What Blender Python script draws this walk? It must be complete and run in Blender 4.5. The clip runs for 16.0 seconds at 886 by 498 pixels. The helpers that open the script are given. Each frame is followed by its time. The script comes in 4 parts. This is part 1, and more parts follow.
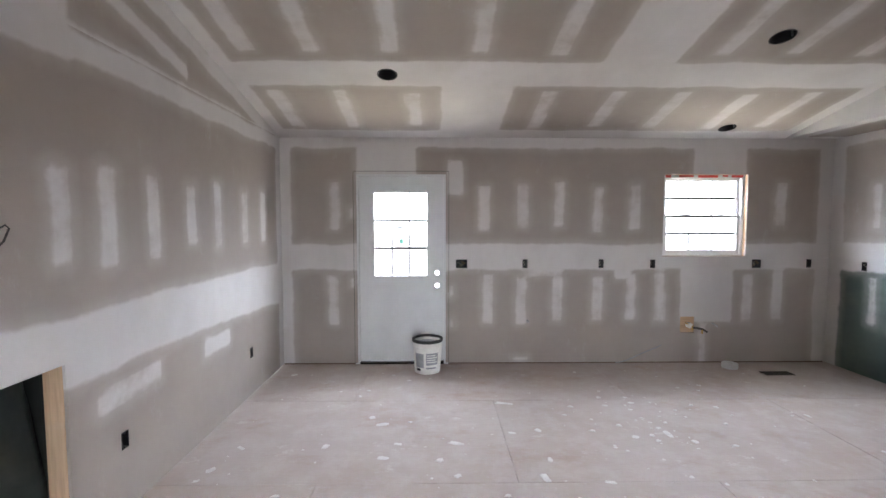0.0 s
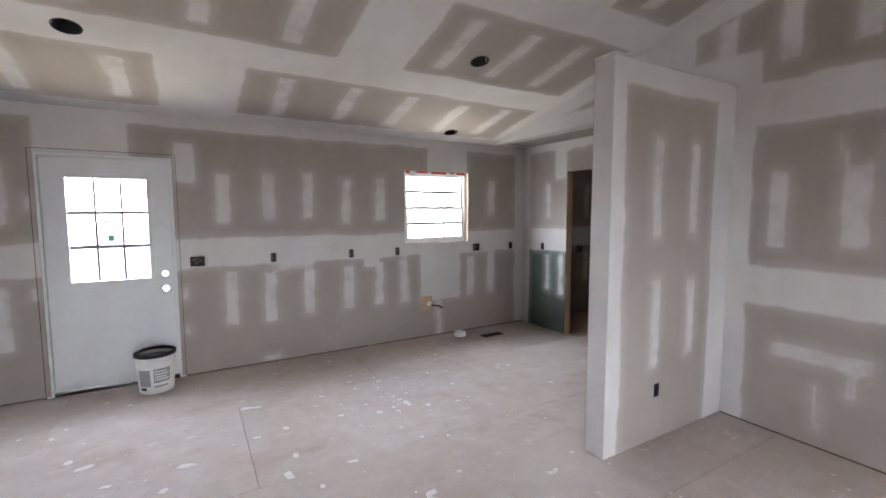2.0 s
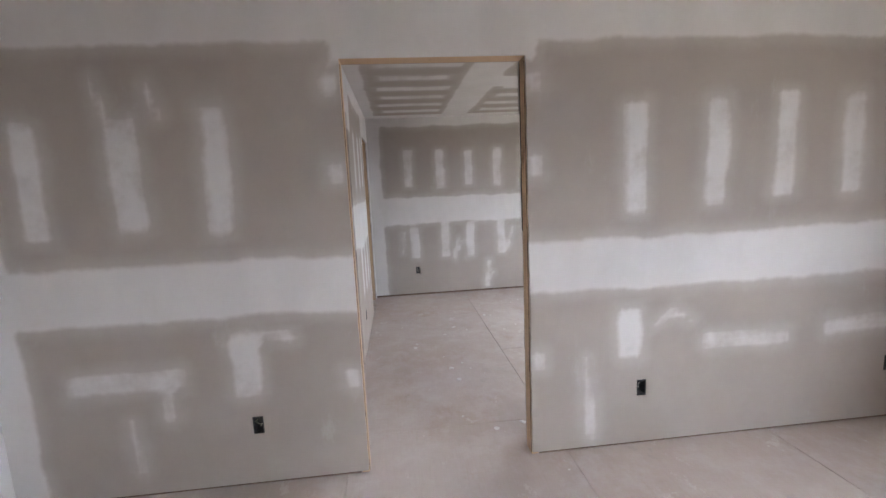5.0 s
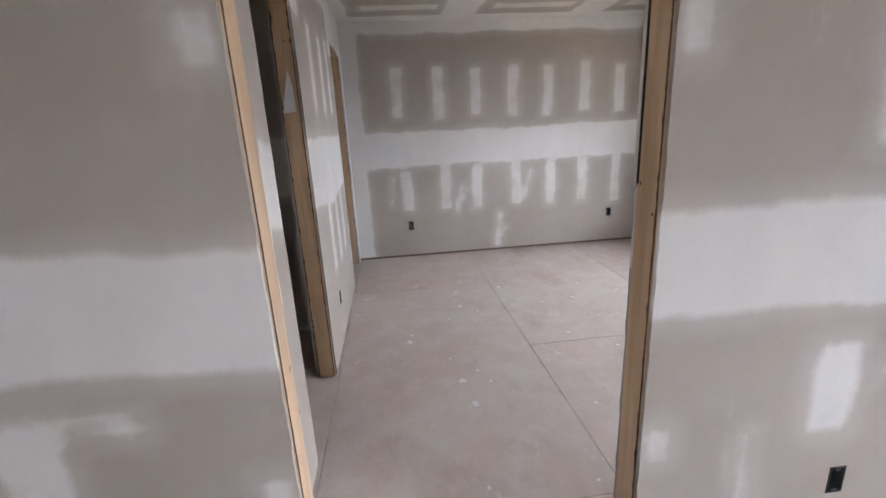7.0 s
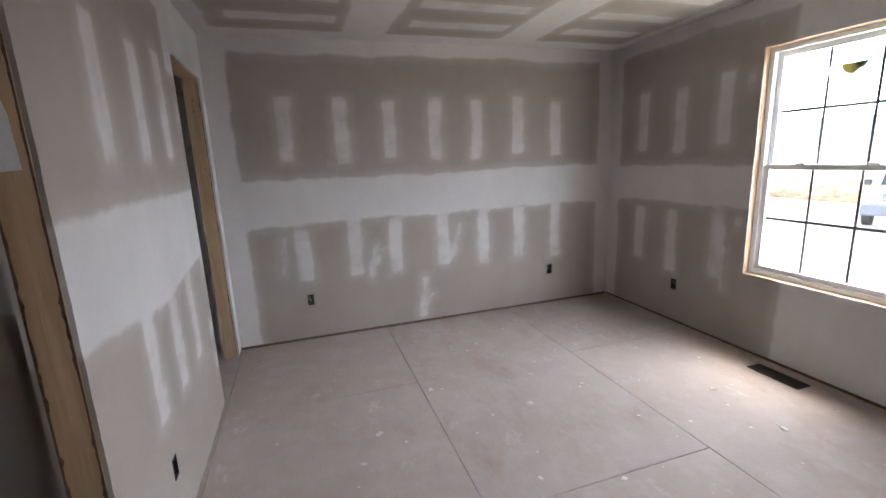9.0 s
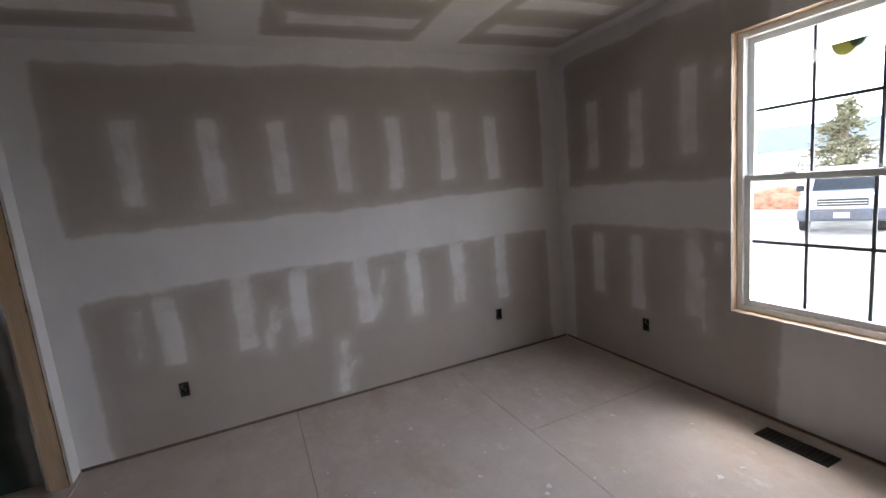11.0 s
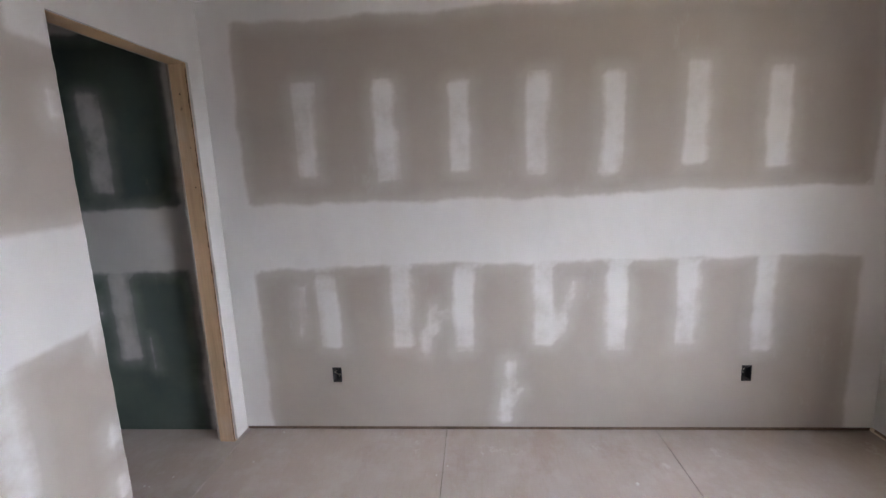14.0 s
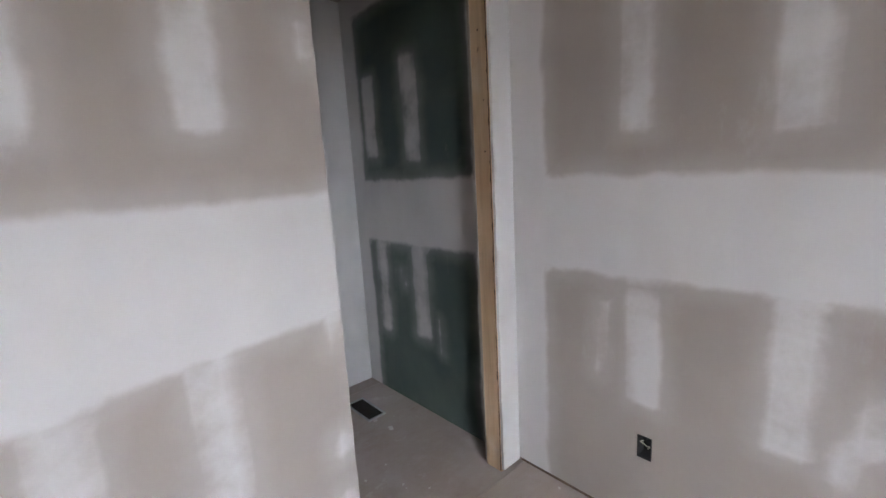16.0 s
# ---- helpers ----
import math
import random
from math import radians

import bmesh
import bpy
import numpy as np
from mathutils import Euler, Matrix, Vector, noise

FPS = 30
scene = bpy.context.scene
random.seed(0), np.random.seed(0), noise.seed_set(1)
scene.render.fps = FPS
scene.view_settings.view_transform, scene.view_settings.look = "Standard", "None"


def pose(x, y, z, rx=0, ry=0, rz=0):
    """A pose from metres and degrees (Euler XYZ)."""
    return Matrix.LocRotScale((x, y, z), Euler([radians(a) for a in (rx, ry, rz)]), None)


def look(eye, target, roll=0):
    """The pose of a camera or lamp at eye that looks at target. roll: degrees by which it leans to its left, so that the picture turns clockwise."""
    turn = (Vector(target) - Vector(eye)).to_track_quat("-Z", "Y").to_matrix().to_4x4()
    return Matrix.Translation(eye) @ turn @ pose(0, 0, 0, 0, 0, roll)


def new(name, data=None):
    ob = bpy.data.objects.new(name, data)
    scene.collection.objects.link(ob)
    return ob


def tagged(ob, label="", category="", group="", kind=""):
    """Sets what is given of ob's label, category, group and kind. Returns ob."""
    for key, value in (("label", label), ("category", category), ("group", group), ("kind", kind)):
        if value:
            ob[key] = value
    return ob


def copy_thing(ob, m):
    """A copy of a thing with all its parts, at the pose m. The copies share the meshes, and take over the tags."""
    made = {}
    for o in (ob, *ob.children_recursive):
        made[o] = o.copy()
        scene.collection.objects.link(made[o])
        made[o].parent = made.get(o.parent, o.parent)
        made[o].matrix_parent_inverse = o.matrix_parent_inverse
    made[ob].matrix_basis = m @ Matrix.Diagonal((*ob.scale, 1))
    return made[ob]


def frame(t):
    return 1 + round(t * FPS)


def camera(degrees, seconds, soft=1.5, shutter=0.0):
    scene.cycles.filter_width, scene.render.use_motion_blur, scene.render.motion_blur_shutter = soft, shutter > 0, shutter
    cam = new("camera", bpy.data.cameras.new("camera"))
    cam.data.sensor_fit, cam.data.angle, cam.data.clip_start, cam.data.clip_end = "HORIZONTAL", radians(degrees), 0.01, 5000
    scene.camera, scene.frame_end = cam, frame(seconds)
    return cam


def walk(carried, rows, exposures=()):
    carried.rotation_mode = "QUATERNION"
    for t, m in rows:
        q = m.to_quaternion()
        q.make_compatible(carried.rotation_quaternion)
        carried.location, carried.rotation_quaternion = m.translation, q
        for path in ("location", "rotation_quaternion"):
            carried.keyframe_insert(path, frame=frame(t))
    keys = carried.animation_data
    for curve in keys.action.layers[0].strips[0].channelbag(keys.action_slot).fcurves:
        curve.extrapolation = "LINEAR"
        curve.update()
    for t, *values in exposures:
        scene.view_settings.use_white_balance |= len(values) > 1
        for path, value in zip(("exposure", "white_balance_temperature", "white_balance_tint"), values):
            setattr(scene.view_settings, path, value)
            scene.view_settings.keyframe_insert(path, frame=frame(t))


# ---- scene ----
cam = camera(90.8, 16.0)
PATH = [
    (0, (-0.035, -0.132, 1.576), (-0.007, 1.864, 1.451), 0.0),
    (0.5, (-0.019, -0.152, 1.573), (-0.108, 1.842, 1.443), 0.1),
    (1, (-0.001, -0.127, 1.578), (-0.042, 1.868, 1.443), 0.1),
    (1.5, (0.053, -0.131, 1.598), (0.376, 1.837, 1.449), -0.4),
    (2, (0.171, -0.192, 1.595), (1.175, 1.53, 1.422), -0.1),
    (2.5, (0.359, -0.263, 1.575), (1.916, 0.977, 1.384), -0.8),
    (3, (0.605, -0.368, 1.556), (2.414, 0.466, 1.375), -2.7),
    (3.5, (0.796, -0.454, 1.55), (2.725, 0.04, 1.361), -3.5),
    (4, (1.01, -0.409, 1.52), (2.998, -0.329, 1.319), -2.3),
    (4.2, (1.113, -0.377, 1.521), (3.099, -0.469, 1.303), -2.4),
    (6.3, (2.317, -0.425, 1.463), (4.275, -0.674, 1.138), -2.9),
    (6.5, (2.447, -0.472, 1.465), (4.395, -0.685, 1.063), -3.4),
    (7, (2.812, -0.433, 1.409), (4.727, -0.64, 0.873), -2.9),
    (7.5, (3.101, -0.398, 1.428), (4.989, -0.729, 0.859), -2.5),
    (8, (3.356, -0.514, 1.459), (5.248, -0.839, 0.897), -2.3),
    (8.5, (3.588, -0.603, 1.494), (5.493, -0.919, 0.975), -3.1),
    (9, (3.865, -0.615, 1.508), (5.73, -1.209, 1.098), -2.4),
    (9.5, (4.145, -0.725, 1.506), (5.977, -1.475, 1.216), -4.8),
    (9.7, (4.237, -0.778, 1.529), (6.066, -1.548, 1.279), -6.7),
    (11.8, (4.621, -1.24, 1.465), (6.443, -1.988, 1.118), -4.2),
    (12, (4.657, -1.221, 1.473), (6.538, -1.81, 1.136), -4.5),
    (12.5, (4.833, -1.243, 1.513), (6.762, -1.663, 1.191), -1.6),
    (13, (4.98, -1.353, 1.494), (6.894, -1.835, 1.173), -1.4),
    (13.5, (5.13, -1.411, 1.512), (7.079, -1.707, 1.177), -1.6),
    (14, (5.247, -1.451, 1.523), (7.211, -1.303, 1.178), -2.3),
    (14.5, (5.456, -1.414, 1.502), (7.354, -0.874, 1.173), -0.7),
    (15, (5.637, -1.303, 1.483), (7.432, -0.495, 1.127), -1.4),
    (15.5, (5.901, -1.317, 1.444), (7.436, -0.08, 1.108), -3.1),
    (16, (6.116, -1.236, 1.44), (7.423, 0.233, 1.073), -3.2),
]

walk(cam, [(t, look(eye, target, roll)) for t, eye, target, roll in PATH],
     exposures=[(0, 2.45), (1.5, 2.45), (2.2, 2.4), (4.0, 2.4), (6.5, 2.4), (7.5, 2.4), (8.3, 2.5), (9.2, 1.85), (9.7, 1.65), (11.8, 1.2), (12.0, 1.25), (12.5, 2.58), (13.2, 2.6), (14, 2.5), (16, 2.48)])

# ---- world and lights ----
world = bpy.data.worlds.new("overcast_sky")
world.use_nodes = True
scene.world = world
wn = world.node_tree.nodes
sky = wn.new("ShaderNodeTexSky")
sky.sky_type = 'NISHITA'
sky.sun_disc = False
sky.sun_elevation = radians(70)
sky.sun_rotation = radians(196)
sky.air_density, sky.dust_density = 1.0, 4.0
world.node_tree.links.new(sky.outputs[0], wn["Background"].inputs[0])
wn["Background"].inputs[1].default_value = 0.15

sun_data = bpy.data.lights.new("sun", 'SUN')
sun_data.energy, sun_data.angle, sun_data.color = 1.1, radians(25), (1.0, 0.96, 0.9)
sun = new("sun", sun_data)
sun.matrix_world = look((0, 0, 30), (3, 10.5, 0))


YN_OUT, YS_OUT = 4.745, -3.757                   # outer faces of the long walls


def outside_lamp(name, at, aim, w, h, power, colour=(0.93, 0.96, 1.0)):
    """An unseen area lamp outdoors whose light enters by the windows."""
    d = bpy.data.lights.new(name, 'AREA')
    d.shape, d.size, d.size_y, d.energy, d.color = 'RECTANGLE', w, h, power, colour
    ob = new(name, d)
    ob.matrix_world = look(at, aim)
    return ob


SKY_TINT, GROUND_TINT = (0.76, 0.84, 1.0), (1.0, 0.90, 0.70)
# added lamps in place of open sky above the eaves and light off the pale ground below the sills, along both long sides
outside_lamp("sky_light_north", (1.2, YN_OUT + 1.6, 3.3), (1.2, YN_OUT + 0.1, 1.7), 10.0, 1.4, 300, SKY_TINT)
outside_lamp("ground_light_north", (1.2, YN_OUT + 1.4, -0.55), (1.2, YN_OUT + 0.1, 1.3), 10.0, 1.4, 85, GROUND_TINT)
outside_lamp("sky_light_south", (2.7, YS_OUT - 1.6, 3.3), (2.7, YS_OUT - 0.1, 1.7), 13.5, 1.4, 240, SKY_TINT)
outside_lamp("ground_light_south", (2.7, YS_OUT - 1.4, -0.6), (2.7, YS_OUT - 0.1, 1.2), 13.5, 1.2, 150, GROUND_TINT)


# ---- materials ----
def material(name):
    m = bpy.data.materials.new(name)
    m.use_nodes = True
    t = m.node_tree
    return m, t, t.nodes["Principled BSDF"]


def node(t, kind, **kw):
    n = t.nodes.new(kind)
    for k, v in kw.items():
        n.inputs[k].default_value = v
    return n


def noise_node(t, scale, detail=4.0, rough=0.6, coord=None, stretch=None):
    n = node(t, "ShaderNodeTexNoise", Scale=scale, Detail=detail, Roughness=rough)
    if coord is not None:
        src = coord
        if stretch:
            mp = t.nodes.new("ShaderNodeMapping")
            mp.inputs["Scale"].default_value = stretch
            t.links.new(src, mp.inputs["Vector"])
            src = mp.outputs[0]
        t.links.new(src, n.inputs["Vector"])
    return n.outputs["Fac"]


def maths(t, op, a, b=None, clamp=False):
    n = t.nodes.new("ShaderNodeMath")
    n.operation, n.use_clamp = op, clamp
    for i, v in enumerate((a, b)):
        if v is None:
            continue
        if isinstance(v, (int, float)):
            n.inputs[i].default_value = v
        else:
            t.links.new(v, n.inputs[i])
    return n.outputs[0]


def ramp(t, v, lo, hi, a=0.0, b=1.0):
    n = t.nodes.new("ShaderNodeMapRange")
    n.interpolation_type = 'SMOOTHSTEP'
    n.inputs["From Min"].default_value, n.inputs["From Max"].default_value = lo, hi
    n.inputs["To Min"].default_value, n.inputs["To Max"].default_value = a, b
    t.links.new(v, n.inputs["Value"])
    return n.outputs["Result"]


def mix(t, f, a, b):
    n = t.nodes.new("ShaderNodeMix")
    n.data_type = 'RGBA'
    for sock, v in ((n.inputs[0], f), (n.inputs[6], a), (n.inputs[7], b)):
        if isinstance(v, (int, float)):
            sock.default_value = v
        elif isinstance(v, tuple):
            sock.default_value = (*v, 1)
        else:
            t.links.new(v, sock)
    return n.outputs[2]


def bump(t, bsdf, h, strength=0.2, dist=0.01):
    n = t.nodes.new("ShaderNodeBump")
    n.inputs["Strength"].default_value, n.inputs["Distance"].default_value = strength, dist
    t.links.new(h, n.inputs["Height"])
    t.links.new(n.outputs[0], bsdf.inputs["Normal"])


def drywall_material():
    """Grey paper-faced gypsum board with joint compound where the board's mud field is positive."""
    m, t, b = material("taped_drywall")
    co = t.nodes.new("ShaderNodeTexCoord").outputs["Object"]
    def field(name):
        a = t.nodes.new("ShaderNodeAttribute")
        a.attribute_name = name
        return a.outputs["Fac"]
    d = field("mud")
    wob = maths(t, 'MULTIPLY', maths(t, 'SUBTRACT', noise_node(t, 5, 3, 0.6, co), 0.5), 0.05)
    rag = maths(t, 'MULTIPLY', maths(t, 'SUBTRACT', noise_node(t, 38, 3, 0.7, co), 0.5), 0.011)
    e = maths(t, 'ADD', maths(t, 'ADD', d, wob), rag)
    core = ramp(t, e, -0.010, 0.022)
    halo = ramp(t, maths(t, 'ADD', d, maths(t, 'MULTIPLY', wob, 1.7)), -0.085, 0.03)
    thick = ramp(t, noise_node(t, 2.2, 3, 0.6, co), 0.2, 0.75, 0.84, 1.0)
    cover = maths(t, 'MULTIPLY', maths(t, 'ADD', maths(t, 'MULTIPLY', core, 0.70), maths(t, 'MULTIPLY', halo, 0.30)), thick, True)
    fibre = noise_node(t, 260, 2, 0.6, co)
    cloud = noise_node(t, 1.6, 4, 0.6, co)
    paper = mix(t, ramp(t, cloud, 0.3, 0.7), (0.352, 0.308, 0.274), (0.392, 0.346, 0.310))
    paper = mix(t, maths(t, 'MULTIPLY', fibre, 0.25), paper, (0.43, 0.385, 0.345))
    green = mix(t, ramp(t, cloud, 0.3, 0.7), (0.075, 0.105, 0.092), (0.115, 0.150, 0.130))
    board = mix(t, field("green"), paper, green)
    scuff = ramp(t, noise_node(t, 3.2, 6, 0.75, co, (1.0, 1.0, 0.45)), 0.60, 0.74, 0.0, 0.30)
    board = mix(t, scuff, board, (0.52, 0.51, 0.49))
    mud = mix(t, ramp(t, noise_node(t, 4, 3, 0.5, co, (1, 1, 0.4)), 0.3, 0.7), (0.635, 0.615, 0.60), (0.675, 0.655, 0.64))
    t.links.new(mix(t, cover, board, mud), b.inputs["Base Color"])
    b.inputs["Roughness"].default_value = 0.85
    b.inputs["Specular IOR Level"].default_value = 0.25
    h = maths(t, 'ADD', maths(t, 'MULTIPLY', cover, 0.5), maths(t, 'MULTIPLY', noise_node(t, 30, 4, 0.6, co, (1, 1, 0.25)), 0.25))
    bump(t, b, h, 0.25, 0.004)
    return m


def wood_material(name, light, dark, axis_scale, knots=True):
    m, t, b = material(name)
    co = t.nodes.new("ShaderNodeTexCoord").outputs["Object"]
    g = noise_node(t, 14, 5, 0.6, co, axis_scale)
    g2 = noise_node(t, 60, 3, 0.6, co, axis_scale)
    c = mix(t, ramp(t, g, 0.3, 0.7), light, dark)
    c = mix(t, maths(t, 'MULTIPLY', ramp(t, g2, 0.45, 0.7), 0.35), c, tuple(v * 0.7 for v in dark))
    k = noise_node(t, 9, 2, 0.5, co, (1, 1, 0.8))
    if knots:
        c = mix(t, ramp(t, k, 0.74, 0.78), c, tuple(v * 0.28 for v in dark))
    vo = t.nodes.new("ShaderNodeTexVoronoi")
    vo.inputs["Scale"].default_value = 11.0
    t.links.new(co, vo.inputs["Vector"])
    c = mix(t, ramp(t, vo.outputs["Distance"], 0.035, 0.06, 0.9, 0.0), c, (0.07, 0.04, 0.025))
    c = mix(t, ramp(t, noise_node(t, 3, 4, 0.6, co), 0.55, 0.8, 0.0, 0.4), c, (0.55, 0.52, 0.47))
    t.links.new(c, b.inputs["Base Color"])
    b.inputs["Roughness"].default_value = 0.75
    bump(t, b, g2, 0.2, 0.003)
    return m


def floor_material():
    """Plywood subfloor greyed by dust, with compound drips and trodden smears."""
    m, t, b = material("dusty_subfloor")
    geo = t.nodes.new("ShaderNodeNewGeometry").outputs["Position"]
    rnd = t.nodes.new("ShaderNodeObjectInfo").outputs["Random"]
    big = noise_node(t, 0.9, 5, 0.65, geo)
    mid = noise_node(t, 5, 6, 0.7, geo)
    grain = noise_node(t, 24, 4, 0.65, geo, (0.25, 3.0, 1.0))
    c = mix(t, ramp(t, big, 0.3, 0.7), (0.435, 0.36, 0.315), (0.49, 0.43, 0.395))
    c = mix(t, maths(t, 'MULTIPLY', rnd, 0.35), c, (0.48, 0.375, 0.31))
    c = mix(t, ramp(t, grain, 0.45, 0.75, 0.0, 0.14), c, (0.33, 0.26, 0.21))
    c = mix(t, ramp(t, mid, 0.42, 0.70, 0.0, 0.5), c, (0.54, 0.495, 0.47))
    c = mix(t, ramp(t, noise_node(t, 1.3, 6, 0.7, geo, (1.0, 1.6, 1.0)), 0.52, 0.70, 0.0, 0.65), c, (0.40, 0.295, 0.24))
    c = mix(t, ramp(t, noise_node(t, 2.3, 7, 0.75, geo), 0.60, 0.74, 0.0, 0.45), c, (0.29, 0.265, 0.255))
    c = mix(t, ramp(t, noise_node(t, 3.4, 7, 0.72, geo, (1.0, 1.4, 1.0)), 0.60, 0.68, 0.0, 0.4), c, (0.66, 0.63, 0.61))
    v = t.nodes.new("ShaderNodeTexVoronoi")
    v.inputs["Scale"].default_value = 5.0
    wv = t.nodes.new("ShaderNodeVectorMath")
    wv.operation = 'ADD'
    nz = node(t, "ShaderNodeTexNoise", Scale=9.0, Detail=3.0)
    t.links.new(geo, nz.inputs["Vector"])
    t.links.new(geo, wv.inputs[0])
    sc = t.nodes.new("ShaderNodeVectorMath")
    sc.operation = 'SCALE'
    sc.inputs["Scale"].default_value = 0.09
    t.links.new(nz.outputs["Color"], sc.inputs[0])
    t.links.new(sc.outputs[0], wv.inputs[1])
    t.links.new(wv.outputs[0], v.inputs["Vector"])
    drop = ramp(t, maths(t, 'ADD', v.outputs["Distance"], maths(t, 'MULTIPLY', mid, 0.28)), 0.15, 0.19, 0.8, 0.0)
    c = mix(t, drop, c, (0.74, 0.72, 0.69))
    t.links.new(c, b.inputs["Base Color"])
    b.inputs["Roughness"].default_value = 0.8
    bump(t, b, maths(t, 'ADD', grain, maths(t, 'MULTIPLY', drop, 0.8)), 0.2, 0.004)
    return m


def plain(name, colour, rough=0.6, metal=0.0, vary=0.12, scale=12):
    m, t, b = material(name)
    co = t.nodes.new("ShaderNodeTexCoord").outputs["Object"]
    n = noise_node(t, scale, 5, 0.65, co)
    c = mix(t, ramp(t, n, 0.3, 0.7), tuple(v * (1 - vary) for v in colour), tuple(min(1, v * (1 + vary)) for v in colour))
    t.links.new(c, b.inputs["Base Color"])
    b.inputs["Roughness"].default_value, b.inputs["Metallic"].default_value = rough, metal
    bump(t, b, n, 0.06, 0.003)
    return m


def glass_material():
    m, t, b = material("window_glass")
    b.inputs["Transmission Weight"].default_value = 1.0
    b.inputs["Roughness"].default_value = 0.0
    b.inputs["IOR"].default_value = 1.02
    b.inputs["Base Color"].default_value = (0.97, 0.99, 0.98, 1)
    return m


M_DRY = drywall_material()
M_STUD = wood_material("pine_stud", (0.64, 0.45, 0.29), (0.51, 0.335, 0.205), (1, 1, 0.06))
M_HEAD = wood_material("pine_header", (0.62, 0.43, 0.27), (0.49, 0.32, 0.19), (0.06, 0.06, 1), False)
M_FLOOR = floor_material()
# near-black colour that stands for the shade inside gaps and wells
M_SHADOWGAP = plain("gap_shade", (0.03, 0.025, 0.02), 0.95)
M_EXT = plain("exterior_sheathing", (0.45, 0.36, 0.26), 0.85)
M_DOOR = plain("primed_steel_door", (0.70, 0.715, 0.72), 0.45, 0, 0.04, 3)
M_VINYL = plain("white_vinyl", (0.80, 0.80, 0.80), 0.35, 0, 0.03)
M_BAR = plain("grey_muntin", (0.27, 0.275, 0.285), 0.5, 0, 0.05)
M_GLASS = glass_material()
M_BLACK = plain("black_plastic", (0.018, 0.018, 0.022), 0.5)
M_BLUE = plain("blue_plastic", (0.03, 0.03, 0.14), 0.5)
M_WIRE = plain("white_cable", (0.55, 0.53, 0.45), 0.5)
M_DARKWIRE = plain("dark_cable", (0.05, 0.045, 0.04), 0.5)
M_BRASS = plain("brass", (0.55, 0.38, 0.14), 0.35, 1.0)
M_PVC = plain("pvc_pipe", (0.78, 0.76, 0.70), 0.4)
M_STEEL = plain("galvanised_steel", (0.45, 0.46, 0.47), 0.4, 1.0)
M_BROWN = plain("brown_register", (0.028, 0.022, 0.018), 0.5, 0.4)
M_PAIL = plain("white_pail", (0.74, 0.74, 0.70), 0.4, 0, 0.08)
M_LABEL = plain("grey_label", (0.30, 0.31, 0.33), 0.5)
M_RED = plain("red_tape", (0.65, 0.07, 0.05), 0.5)
M_MUD = plain("dried_compound", (0.66, 0.635, 0.61), 0.85)
M_TORN = plain("torn_paper_edge", (0.13, 0.085, 0.06), 0.95, 0, 0.4, 60)
M_GREENP = plain("green_print", (0.10, 0.45, 0.30), 0.5)
M_PAPERW = plain("white_sticker", (0.75, 0.76, 0.76), 0.5, 0, 0.03)


def film(name, colour):
    m, t, b = material(name)
    b.inputs["Base Color"].default_value = (*colour, 1)
    b.inputs["Transmission Weight"].default_value = 0.3
    b.inputs["Roughness"].default_value = 0.9
    b.inputs["IOR"].default_value = 1.05
    return m


M_FILM = film("translucent_sticker", (0.85, 0.86, 0.86))
M_FILMY = film("translucent_yellow", (0.80, 0.74, 0.25))
M_FILMG = film("translucent_green", (0.40, 0.58, 0.42))


# ---- building helpers ----
def mesh_object(name, verts, faces, mat, parent=None, label="", smooth=False):
    me = bpy.data.meshes.new(name)
    me.from_pydata([tuple(v) for v in verts], [], faces)
    me.materials.append(mat)
    if smooth:
        me.polygons.foreach_set("use_smooth", [True] * len(me.polygons))
    ob = new(name, me)
    if parent:
        ob.parent = parent
    if label:
        ob["label"] = label
    return ob


def part(name, bm, mat, parent=None, label="", smooth=False):
    me = bpy.data.meshes.new(name)
    bmesh.ops.recalc_face_normals(bm, faces=bm.faces)
    bm.to_mesh(me)
    bm.free()
    me.materials.append(mat)
    if smooth:
        me.polygons.foreach_set("use_smooth", [True] * len(me.polygons))
    ob = new(name, me)
    if parent:
        ob.parent = parent
    if label:
        ob["label"] = label
    return ob


def box(bm, x0, x1, y0, y1, z0, z1, bev=0.0):
    r = bmesh.ops.create_cube(bm, size=1)
    m = Matrix.Translation(((x0 + x1) / 2, (y0 + y1) / 2, (z0 + z1) / 2)) @ Matrix.Diagonal((abs(x1 - x0), abs(y1 - y0), abs(z1 - z0), 1))
    bmesh.ops.transform(bm, matrix=m, verts=r["verts"])
    if bev:
        es = list({e for v in r["verts"] for e in v.link_edges})
        bmesh.ops.bevel(bm, geom=es, offset=bev, segments=2, affect='EDGES', profile=0.6)
    return bm


def boxes(*dims, bev=0.0):
    bm = bmesh.new()
    for d in dims:
        box(bm, *d, bev=bev)
    return bm


def lathe(profile, n=32, bm=None):
    """A turned solid about z, from (radius, height) pairs."""
    bm = bm or bmesh.new()
    rings = [[bm.verts.new((r * math.cos(2 * math.pi * i / n), r * math.sin(2 * math.pi * i / n), z)) for i in range(n)] for r, z in profile]
    for a, b in zip(rings, rings[1:]):
        for i in range(n):
            bm.faces.new((a[i], a[(i + 1) % n], b[(i + 1) % n], b[i]))
    return bm


